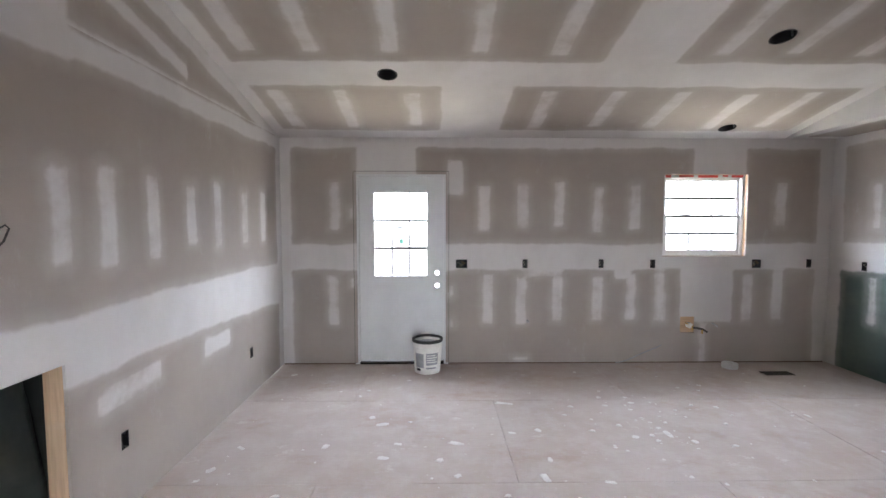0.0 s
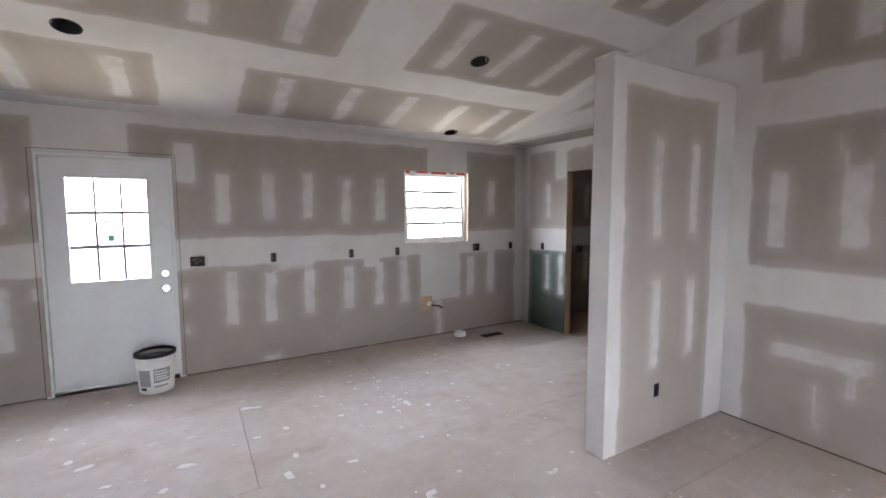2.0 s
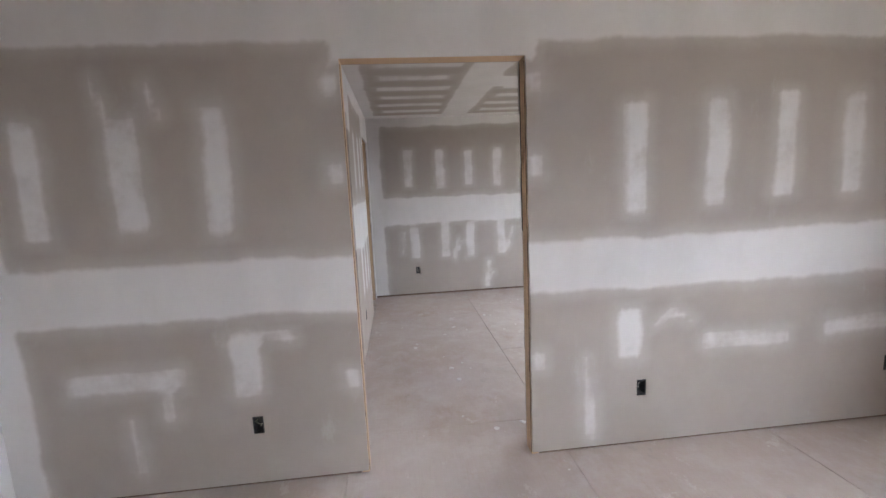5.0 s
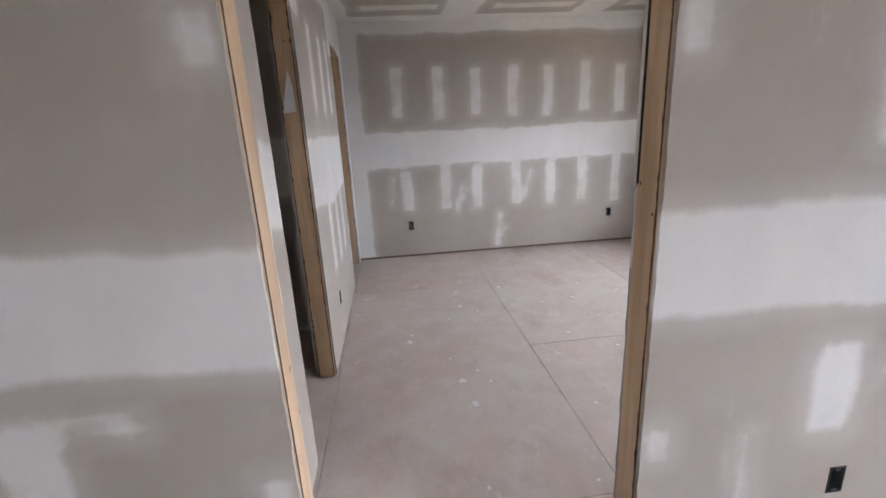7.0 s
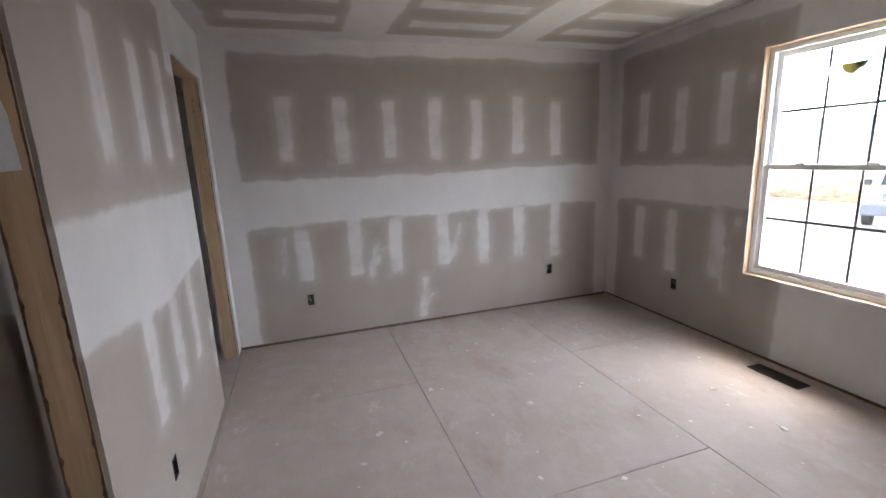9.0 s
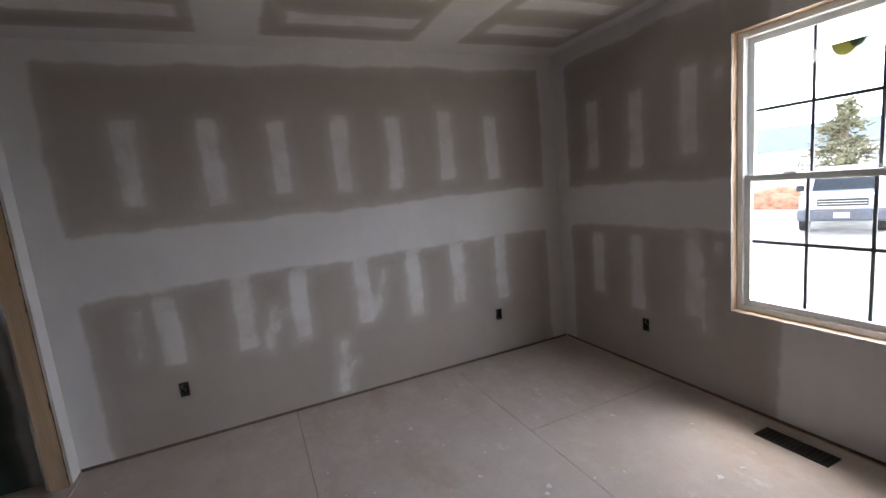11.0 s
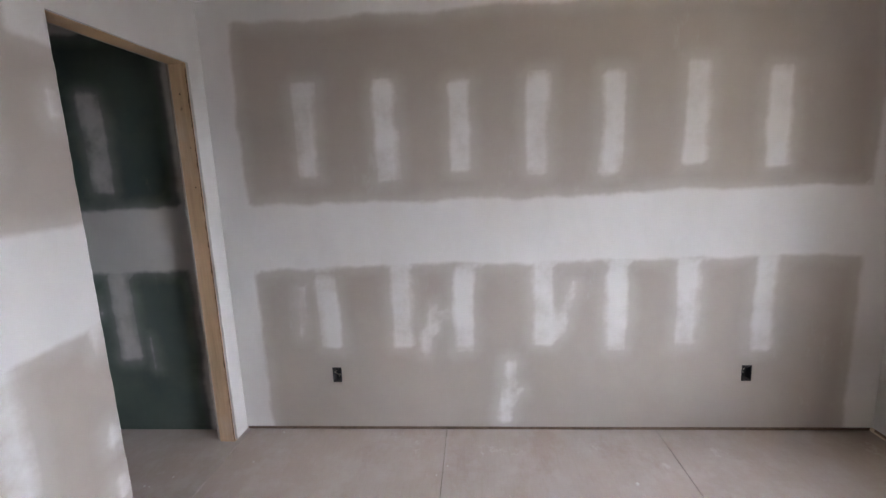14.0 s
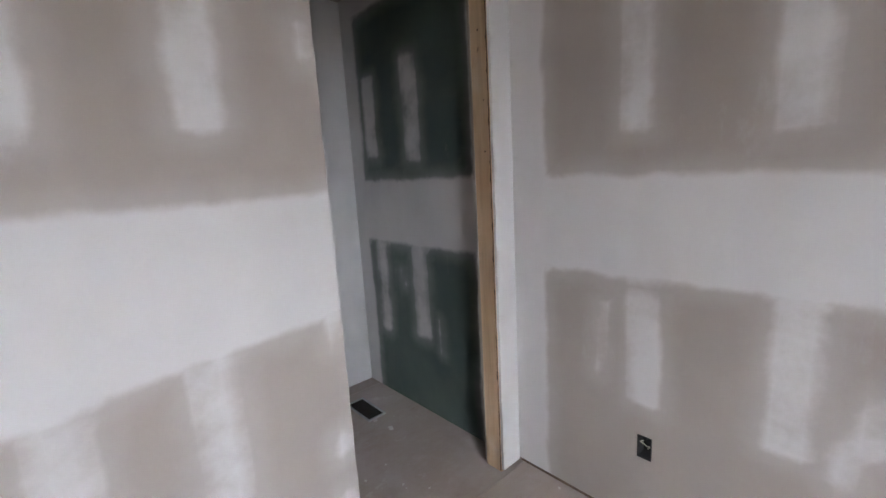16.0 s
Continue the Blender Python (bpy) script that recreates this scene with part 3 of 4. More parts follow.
V_MUD = [(XW, XE, 3.27, 3.62), (XW, XE, 2.07, 2.41), (XW, XE, 0.88, 1.22), (XW, XE, 4.43, 5), (XW - 1, XW + 0.12, 0, 5), (XE - 0.14, 5, 0, 5), (0.0, 0.62, 3.5, 5), (1.24, 1.80, 2.2, 3.5), (-0.4, 0.2, 1.0, 2.2), (2.4, 2.9, 1.0, 2.2), (XW, XE, 0, 0.62)]
V_MUD += strips([-1.42, -0.87, -0.25, 0.95, 1.55, 2.12, 2.72, 3.25], 3.70, 4.36, 0.125, 24) + strips([-1.42, -0.96, -0.37, 0.28, 0.88, 2.08, 2.62, 3.15], 2.5, 3.18, 0.125, 25) + strips([-1.4, -0.9, 0.5, 1.0, 1.5, 2.0, 3.2], 1.3, 2.0, 0.125, 26)
tagged(sheet("ceiling_vault", lambda u, v: (u, v, H + SL * (YN - v)), Vector((0, -SL, -1)).normalized(), (XW, XE), (YR, YN), V_MUD, rounds=[(x, y, 0.082) for x, y in CANS]), "taped drywall sloping ceiling with round holes for downlights")
sheet("ceiling_vault_front", lambda u, v: (u, v, H + SL * (v - YS)), Vector((0, SL, -1)).normalized(), (XW, XE), (YS, YR), [(XW, XE, -0.8, -0.45), (XW, XE, -2.0, -1.65), (XW, XE, 0.35, 1)] + strips([-1.4, -0.9, -0.3, 0.3, 0.9, 1.5, 2.1, 2.7, 3.3], -1.6, -0.9, 0.125, 27), step=0.05)

# exterior shell round the house
def shell(name, place, normal, us, vs, holes=()):
    return sheet(name, place, normal, us, vs, (), holes, thick=0.02, step=0.6, mat=M_EXT)


shell("shell_north", lambda u, v: (u, YN + 0.125, v), (0, 1, 0), (XW - 0.2, 8.0), (-0.6, 2.8), [DOOR_N, WIN_K])
shell("shell_south", lambda u, v: (u, YS - 0.125, v), (0, -1, 0), (XW - 0.2, 8.0), (-0.6, 2.8), [WIN_B] + WS)
shell("shell_west", lambda u, v: (XW - 0.5, u, v), (-1, 0, 0), (YS - 0.13, YN + 0.13), (-0.6, 4.0))
shell("shell_east", lambda u, v: (XF + 0.3, u, v), (1, 0, 0), (YS - 0.13, YN + 0.13), (-0.6, 4.0))
shell("roof_north", lambda u, v: (u, v, H + 0.25 + 0.3 * (YN + 0.5 - v)), (0, 0.3, 1), (XW - 0.5, 8.2), (YR, YN + 0.5))
shell("roof_south", lambda u, v: (u, v, H + 0.25 + 0.3 * (v - YS + 0.5)), (0, -0.3, 1), (XW - 0.5, 8.2), (YS - 0.5, YR))


# dark sole plates behind the gap under the boards
for x0, x1, y0, y1 in ((XF + T + 0.001, XF + 0.1, YS, YB), (XE + 0.12, XF, YS - 0.1, YS - T - 0.001), (XW, DOOR_N[0] - 0.04, YN + T + 0.001, YN + 0.1), (DOOR_N[1] + 0.04, XK, YN + T + 0.001, YN + 0.1),
                       (XE + T + 0.001, XE + 0.1, YS, DOOR_E[0] - 0.04), (XE + T + 0.001, XE + 0.1, DOOR_E[1] + 0.04, YP)):
    tagged(part("sole_plate", boxes((x0, x1, y0, y1, 0.0, 0.038)), M_TORN), "dark wooden plate showing under the drywall", kind="structure")

# ---- framing lumber in the openings ----
def framing(name, axis, hole, near, depth, sill=False, label="bare pine framing lining the opening"):
    """Studs and header that line an opening; axis: the way the wall runs."""
    root = tagged(empty(name), label, "door frame" if not sill else "window frame", kind="structure")
    a, b, z0, z1 = hole
    def lumber(nm, u0, u1, v0, v1, mat):
        d = (u0, u1, near, near + depth, v0, v1) if axis == 'x' else (near, near + depth, u0, u1, v0, v1)
        part(nm, boxes(d, bev=0.002), mat, root)
    lumber("jamb", a - 0.036, a + 0.002, z0, z1, M_STUD)
    lumber("jamb", b - 0.002, b + 0.036, z0, z1, M_STUD)
    lumber("header", a - 0.036, b + 0.036, z1 - 0.002, z1 + 0.09, M_HEAD)
    if sill:
        lumber("sill", a - 0.036, b + 0.036, z0 - 0.036, z0 + 0.002, M_HEAD)
    return root


bedroom_frame = framing("door_frame_bedroom", 'y', DOOR_E, XE + T + 0.001, 0.092)
closet_frame = framing("door_frame_closet", 'x', OPEN_1, YB + T + 0.001, 0.092)
bath_frame = framing("door_frame_bathroom", 'x', OPEN_2, YB + T + 0.001, 0.092)
framing("door_frame_utility", 'y', DOOR_K, XK + T + 0.001, 0.088)
framing("fireplace_frame", 'y', FIRE, XW - T - 0.09, 0.089, label="pine framing round the fireplace opening")
framing("window_buck_kitchen", 'x', WIN_K, YN + T + 0.001, 0.095, True, "pine framing round the kitchen window")
framing("window_buck_bedroom", 'x', WIN_B, YS - T - 0.096, 0.095, True, "pine framing round the bedroom window")
for hs in WS:
    framing("window_buck_front", 'x', hs, YS - T - 0.096, 0.095, True, "pine framing round a front window")



def ragged_edge(root, at, across, out, z0, z1, w, seed):
    """A torn brown strip of board paper standing off a stud's face: at (x, y), across the face, out from it."""
    q = random.Random(seed)
    bm, across, out = bmesh.new(), Vector(across), Vector(out)
    n = int((z1 - z0) / 0.018)
    rows = []
    for k in range(n + 1):
        z = z0 + (z1 - z0) * k / n
        ww = w * (0.55 + 0.9 * abs(noise.noise(Vector((z * 9, seed, 0)))) + q.choice((0, 0, 0, 0.5, 1.0)) * q.random())
        o = Vector((*at, z))
        rows.append([bm.verts.new(p) for p in (o, o + out * 0.003, o + across * ww + out * 0.0025, o + across * ww)])
    for a, b in zip(rows, rows[1:]):
        for i in range(4):
            bm.faces.new((a[i], b[i], b[(i + 1) % 4], a[(i + 1) % 4]))
    bm.faces.new(rows[0])
    bm.faces.new(rows[-1])
    part("torn_edge", bm, M_TORN, root, "torn brown board paper")


ragged_edge(closet_frame, (5.2078, YB + 0.0142), (0, 1, 0), (-1, 0, 0), 0.01, 2.1, 0.007, 3)
ragged_edge(closet_frame, (5.2078, YB + 0.1055), (0, -1, 0), (-1, 0, 0), 0.01, 2.1, 0.008, 4)
ragged_edge(bath_frame, (7.5078, YB + 0.0142), (0, 1, 0), (-1, 0, 0), 0.01, 2.1, 0.004, 5)
ragged_edge(bedroom_frame, (XE + 0.0142, -1.0428), (1, 0, 0), (0, 1, 0), 0.01, 2.1, 0.005, 6)
ragged_edge(bedroom_frame, (XE + 0.0142, -0.1442), (1, 0, 0), (0, -1, 0), 0.01, 2.1, 0.004, 7)
# the upper bedroom board overhangs the stud and stands clear of it
part("board_edge", boxes((XE + 0.1075, XE + 0.1195, -1.050, -1.0385, 1.24, 2.11), bev=0.0015), M_MUD, bedroom_frame, "cut white edge of the bedroom board")
# solid dark strip in place of the shade between board and stud
part("board_gap_shade", boxes((XE + 0.1000, XE + 0.1070, -1.045, -1.0405, 1.25, 2.11)), M_SHADOWGAP, bedroom_frame, "dark strip painted as the shade behind the board")

# ---- entry door ----
def entry_door():
    a, b, _, z1 = DOOR_N
    root = tagged(empty("door_1"), "closed white steel back door with a nine-pane glass and empty lock holes", "door", kind="structure")
    y = YN + 0.012
    part("jamb", boxes((a - 0.03, a + 0.022, y - 0.002, y + 0.11, 0.0, z1)), M_DOOR, root)
    part("jamb", boxes((b - 0.022, b + 0.03, y - 0.002, y + 0.11, 0.0, z1)), M_DOOR, root)
    part("header", boxes((a - 0.03, b + 0.03, y - 0.002, y + 0.11, z1 - 0.022, z1 + 0.03)), M_DOOR, root)
    part("threshold", boxes((a + 0.022, b - 0.022, y - 0.01, y + 0.12, 0.0, 0.028), bev=0.004), M_BROWN, root)
    # unseen strips behind the slab, added to block daylight leaking past its edges
    for q in ((a + 0.022, a + 0.045, 0.03, z1 - 0.022), (b - 0.045, b - 0.022, 0.03, z1 - 0.022), (a + 0.045, b - 0.045, z1 - 0.045, z1 - 0.022)):
        part("light_stop", boxes((q[0], q[1], y + 0.060, y + 0.078, q[2], q[3])), M_VINYL, root)
    g = (-0.715, -0.145, 0.985, 1.885)
    slab = sheet("slab", lambda u, v: (u, y + 0.014, v), (0, -1, 0), (a + 0.027, b - 0.027), (0.034, z1 - 0.028), (), [g],
                 rounds=[(b - 0.095, 1.015, 0.027), (b - 0.095, 0.875, 0.027)], thick=0.044, step=0.3, mat=M_DOOR)
    del slab["kind"]
    slab.parent = root
    f = 0.028
    for nm, d in (("lite_frame", (g[0] - f, g[0], g[2] - f, g[3] + f)), ("lite_frame", (g[1], g[1] + f, g[2] - f, g[3] + f)),
                  ("lite_frame", (g[0], g[1], g[2] - f, g[2])), ("lite_frame", (g[0], g[1], g[3], g[3] + f))):
        part(nm, boxes((d[0], d[1], y + 0.004, y + 0.016, d[2], d[3]), bev=0.003), M_DOOR, root)
    pane = part("pane", boxes((g[0], g[1], y + 0.034, y + 0.038, g[2], g[3])), M_GLASS, root, "clear glass pane")
    pane.visible_shadow = False
    w, h = (g[1] - g[0]) / 3, (g[3] - g[2]) / 3
    for k in (1, 2):
        part("muntin", boxes((g[0] + k * w - 0.009, g[0] + k * w + 0.009, y + 0.026, y + 0.034, g[2], g[3])), M_BAR, root)
        part("muntin", boxes((g[0], g[1], y + 0.0255, y + 0.0335, g[2] + k * h - 0.015, g[2] + k * h + 0.015)), M_BAR, root)
    part("sticker", boxes((g[0] + w + 0.035, g[1] - w - 0.03, y + 0.0305, y + 0.0335, g[2] + h + 0.02, g[3] - h - 0.05)), M_FILM, root, "white paper sticker with green print")
    part("print_bar", boxes((g[0] + w + 0.05, g[1] - w - 0.05, y + 0.0285, y + 0.03, g[3] - h - 0.085, g[3] - h - 0.07)), M_LABEL, root)
    part("print_mark", boxes((g[0] + w + 0.08, g[1] - w - 0.07, y + 0.0285, y + 0.03, g[2] + h + 0.05, g[2] + h + 0.10)), M_GREENP, root)
    # dark strips draw the shaded gap round the jambs
    part("shadow_gap", boxes((a - 0.034, a - 0.0305, YN - 0.003, YN + 0.01, 0.0, z1 + 0.03), (a - 0.03, b + 0.03, YN - 0.003, YN + 0.01, z1 + 0.0305, z1 + 0.034), (b + 0.0305, b + 0.034, YN - 0.003, YN + 0.01, 0.0, z1 + 0.03)), M_SHADOWGAP, root, "dark strip painted as the shaded gap along the drywall")


entry_door()


# ---- windows ----
def window(name, hole, y, out, label, cols=3, rows=2, bar=0.009):
    """A double-hung vinyl window; out: +1 where outside lies towards +y."""
    root = tagged(empty(name), label, "window", kind="structure")
    a, b, z0, z1 = hole[0] + 0.004, hole[1] - 0.004, hole[2] + 0.004, hole[3] - 0.004
    def piece(nm, x0, x1, d0, d1, v0, v1, mat, bev=0.003, par=None):
        ya, yb = y + out * d0, y + out * d1
        return part(nm, boxes((x0, x1, min(ya, yb), max(ya, yb), v0, v1), bev=bev), mat, par or root)
    f = 0.032
    piece("window_frame", a, a + f, 0.0, 0.07, z0, z1, M_VINYL)
    piece("window_frame", b - f, b, 0.0, 0.07, z0, z1, M_VINYL)
    piece("window_frame", a + f, b - f, 0.0, 0.07, z1 - f, z1, M_VINYL)
    piece("window_sill", a + f, b - f, 0.0, 0.07, z0, z0 + f, M_VINYL)
    mid = (z0 + z1) / 2 - 0.01
    for nm, s0, s1, d in (("lower_sash", z0 + f, mid + 0.02, 0.012), ("upper_sash", mid - 0.018, z1 - f, 0.040)):
        r = 0.034
        x0, x1 = a + f, b - f
        sash = piece(nm, x0, x0 + r, d, d + 0.026, s0, s1, M_VINYL)
        for q in ((x1 - r, x1, s0, s1), (x0 + r, x1 - r, s0, s0 + r), (x0 + r, x1 - r, s1 - r, s1)):
            piece("rail", q[0], q[1], d, d + 0.026, q[2], q[3], M_VINYL, par=sash)
        p = piece("pane", x0 + r, x1 - r, d + 0.012, d + 0.016, s0 + r, s1 - r, M_GLASS, 0, sash)
        p.visible_shadow = False
        gx, gz = (x1 - x0 - 2 * r) / cols, (s1 - s0 - 2 * r) / rows
        for k in range(1, cols):
            piece("muntin", x0 + r + k * gx - 0.0075, x0 + r + k * gx + 0.0075, d + 0.017, d + 0.023, s0 + r, s1 - r, M_BAR, 0, sash)
        for k in range(1, rows):
            piece("muntin", x0 + r, x1 - r, d + 0.0175, d + 0.0225, s0 + r + k * gz - bar, s0 + r + k * gz + bar, M_BAR, 0, sash)
    for k in (0.3, 0.72):
        cx = a + (b - a) * k
        piece("sash_lock", cx - 0.03, cx + 0.03, 0.004, 0.03, mid + 0.0205, mid + 0.032, M_VINYL, 0.004)
    return root


window("window_1", WIN_K, YN + 0.045, 1, "white vinyl double-hung kitchen window with divided panes", bar=0.016)
window("window_2", WIN_B, YS - 0.045, -1, "white vinyl double-hung bedroom window with divided panes")
for hs in WS:
    window("window_3", hs, YS - 0.045, -1, "white vinyl double-hung front window")


def flashing():
    bm = boxes((2.455, 3.345, YN + 0.038, YN + 0.043, 2.048, 2.085))
    root = tagged(part("flashing_tape", bm, M_PAPERW), "white and red flashing tape under the window header", "tape")
    for x0, x1, z0 in ((2.47, 2.53, 2.058), (2.62, 2.78, 2.064), (2.83, 3.05, 2.058), (3.1, 3.16, 2.066), (3.2, 3.33, 2.06)):
        part("red_mark", boxes((x0, x1, YN + 0.036, YN + 0.0375, z0, 2.084)), M_RED, root, "red printed mark")


flashing()


def sticker():
    """A half-round maker's label on the upper glass."""
    root = tagged(empty("window_sticker", pose(5.71, YS - 0.094, 1.95)), "half-round white window sticker with yellow and green print", "sticker")
    def fan(nm, w, h, y, mat, x=0.0, a0=180, a1=360):
        bm = bmesh.new()
        ring = [(x + w * math.cos(radians(a0 + (a1 - a0) * k / 18)), h * math.sin(radians(a0 + (a1 - a0) * k / 18))) for k in range(19)]
        f = bm.faces.new([bm.verts.new((p[0], y, p[1])) for p in ring])
        r = bmesh.ops.extrude_face_region(bm, geom=[f])
        bmesh.ops.translate(bm, vec=(0, -0.0008, 0), verts=[v for v in r["geom"] if isinstance(v, bmesh.types.BMVert)])
        part(nm, bm, mat, root)
    fan("label_sheet", 0.135, 0.075, 0.0, M_FILM)
    fan("yellow_print", 0.05, 0.06, 0.0015, M_FILMY, -0.03)
    fan("green_print", 0.03, 0.035, 0.0015, M_FILMG, -0.075)


sticker()

# ---- electrical boxes ----
def box_kind(w, mat, label, wires, seed):
    r = random.Random(seed)
    root = tagged(empty("outlet_box"), label, "electrical box", "electrical boxes in the walls")
    h, d = 0.09, 0.055
    w -= 0.005
    bm = bmesh.new()
    t = 0.003
    for q in ((-w / 2, -w / 2 + t, 0, d, -h / 2, h / 2), (w / 2 - t, w / 2, 0, d, -h / 2, h / 2), (-w / 2 + t, w / 2 - t, 0, d, -h / 2, -h / 2 + t),
              (-w / 2 + t, w / 2 - t, 0, d, h / 2 - t, h / 2), (-w / 2 + t, w / 2 - t, d - t, d, -h / 2 + t, h / 2 - t)):
        box(bm, *q)
    part("body", bm, mat, root)
    for s in (-1, 1):
        part("screw_tab", boxes((-0.008, 0.008, 0.001, 0.006, s * (h / 2 - 0.0085) - 0.005, s * (h / 2 - 0.0085) + 0.005), bev=0.001), mat, root)
    for k in range(wires):
        x = r.uniform(-w / 3, w / 3)
        pts = [(x + 0.25 * w * math.sin(i * 0.9 + k * 2), 0.05 - 0.006 * i + 0.01 * math.sin(i), -h / 2 + 0.012 + 0.062 * i / 7 + 0.006 * math.sin(i * 1.7 + k)) for i in range(8)]
        part("wire", tube(bmesh.new(), pts, 0.0022, 6), (M_WIRE, M_DARKWIRE, M_BRASS)[k % 3], root)
    return root


FIRST = {}


def put_boxes(bxs, m_of, kind="black"):
    for c, z, w in bxs:
        key = (round(w, 3), kind)
        m = m_of(c, z)
        if key not in FIRST:
            mat = M_BLUE if kind == "blue" else M_BLACK
            big = w > 0.08
            ob = box_kind(w, mat, "empty %s plastic %s box with cable ends in the drywall" % ("dark blue" if kind == "blue" else "black", "double" if big else "single"), 3 if big else 1, 7)
            ob.matrix_world = m
            FIRST[key] = ob
        else:
            copy_thing(FIRST[key], m)


put_boxes(BOX_N, lambda c, z: pose(c, YN - 0.0015, z))
put_boxes(BOX_S, lambda c, z: pose(c, YP - 0.0015, z))
put_boxes(BOX_B, lambda c, z: pose(c, YB - 0.0015, z))
put_boxes(BOX_U, lambda c, z: pose(c, YN - 0.0015, z))
put_boxes(BOX_E, lambda c, z: pose(XE - 0.0015, c, z, 0, 0, -90))
put_boxes(BOX_F, lambda c, z: pose(XF - 0.0015, c, z, 0, 0, -90))
put_boxes(BOX_K, lambda c, z: pose(XK - 0.0015, c, z, 0, 0, -90))
put_boxes(BOX_L[:2], lambda c, z: pose(XW + 0.0015, c, z, 0, 0, 90))
put_boxes(BOX_L[2:], lambda c, z: pose(XW + 0.0015, c, z, 0, 0, 90), "blue")
put_boxes(BOX_W, lambda c, z: pose(c, YS + 0.0015, z, 0, 0, 180))

# cable loop poking from the wall above the fireplace
bm = tube(bmesh.new(), [(XW - 0.01, 1.50, 1.475), (XW + 0.03, 1.515, 1.468), (XW + 0.04, 1.545, 1.50), (XW + 0.035, 1.575, 1.55), (XW + 0.03, 1.565, 1.563), (XW + 0.03, 1.54, 1.55), (XW + 0.035, 1.53, 1.53)], 0.004)
tagged(part("loose_cable", bm, M_DARKWIRE), "dark cable end bent out of the west wall", "cable")
bm = tube(bmesh.new(), [(1.95 + 0.5 * k / 8, YN - 0.012 - 0.01 * math.sin(k), 0.012 + 0.20 * (k / 8) ** 1.3) for k in range(9)], 0.0055)
tagged(part("loose_cable", bm, M_LABEL), "thin grey cable drooping down the kitchen wall to the floor", "cable")


# ---- kitchen plumbing stubs ----
def plumbing():
    root = tagged(empty("plumbing_stub", pose(2.75, YN, 0.43)), "brass and plastic sink stub-outs in a ragged hole", "pipe")
    bm = lathe([(0.0, 0.0), (0.026, 0.0), (0.030, 0.006), (0.030, 0.05), (0.024, 0.055), (0.0, 0.055)], 20)
    bmesh.ops.transform(bm, matrix=pose(0.01, 0.02, 0, 90), verts=bm.verts)
    part("drain_cap", bm, M_PVC, root, smooth=False)
    part("supply_pipe", tube(bmesh.new(), [(0.04, 0.06, -0.02), (0.04, -0.06, -0.02), (0.07, -0.075, -0.02), (0.12, -0.08, -0.03), (0.17, -0.08, -0.06)], 0.011), M_DARKWIRE, root)
    part("valve", tube(bmesh.new(), [(0.035, -0.03, 0.0), (0.035, -0.03, -0.05)], 0.013), M_BRASS, root)
    part("valve", tube(bmesh.new(), [(0.115, -0.08, -0.03), (0.115, -0.08, -0.075)], 0.010), M_BRASS, root)
    part("copper_stub", tube(bmesh.new(), [(-0.02, 0.07, 0.02), (-0.02, -0.03, 0.02)], 0.008), M_BRASS, root)
    part("ply_backing", boxes((-0.1, 0.09, 0.0135, 0.03, -0.1, 0.11)), M_HEAD, root)
    two = tagged(part("plumbing_stub", tube(bmesh.new(), [(3.02, YN + 0.02, 0.45), (3.02, YN - 0.035, 0.45), (3.03, YN - 0.05, 0.44), (3.05, YN - 0.055, 0.42)], 0.008), M_STEEL), "small steel supply stub beside the sink drain", "pipe")
    bm = tube(bmesh.new(), [(0.96, YN + 0.01, 0.485), (0.96, YN - 0.02, 0.485), (0.975, YN - 0.03, 0.47)], 0.012)
    tagged(part("cable_stub", bm, M_STEEL), "short metal-clad cable stub in the kitchen wall", "cable")


plumbing()


# ---- downlight cans ----
def downlight(x, y, first=[]):
    m = Matrix.Translation((x, y, H + SL * (YN - y))) @ Euler((-math.atan(SL), 0, 0)).to_matrix().to_4x4()
    if first:
        return copy_thing(first[0], m)
    root = tagged(empty("recessed_light"), "empty black recessed can in the sloping ceiling", "ceiling light", "recessed cans")
    part("housing", lathe([(0.081, -0.003), (0.081, 0.13), (0.0, 0.13), (0.0, 0.126), (0.076, 0.126), (0.076, -0.003), (0.081, -0.003)]), M_BLACK, root)
    part("socket", lathe([(0.0, 0.07), (0.02, 0.07), (0.022, 0.12), (0.0, 0.12)], 16), M_STEEL, root)
    part("clip", boxes((-0.074, -0.07, -0.008, 0.008, 0.01, 0.05)), M_STEEL, root)
    part("clip", boxes((0.07, 0.074, -0.008, 0.008, 0.01, 0.05)), M_STEEL, root)
    root.matrix_world = m
    first.append(root)
    return root


for cx, cy in CANS:
    downlight(cx, cy)


# ---- floor registers ----
def register(x, y, w, d, label, mat, slats=14):
    root = tagged(empty("floor_register", pose(x, y, 0.0)), label, "vent")
    # dark plate gives the shade of the duct below the slats
    part("well_shade", boxes((-w / 2 + 0.008, w / 2 - 0.008, -d / 2 + 0.008, d / 2 - 0.008, 0.0, 0.0025)), M_SHADOWGAP, root)
    for q in ((-w / 2, w / 2, -d / 2, -d / 2 + 0.012), (-w / 2, w / 2, d / 2 - 0.012, d / 2), (-w / 2, -w / 2 + 0.012, -d / 2 + 0.012, d / 2 - 0.012), (w / 2 - 0.012, w / 2, -d / 2 + 0.012, d / 2 - 0.012)):
        part("frame", boxes((*q, 0.0, 0.006), bev=0.0015), mat, root)
    for k in range(slats):
        sx = -w / 2 + 0.02 + (w - 0.04) * k / (slats - 1)
        part("slat", boxes((sx - 0.003, sx + 0.003, -d / 2 + 0.012, d / 2 - 0.012, 0.0025, 0.005)), mat, root)
    return root


register(3.50, 4.27, 0.30, 0.11, "dark brown floor register on the kitchen subfloor", M_BROWN)
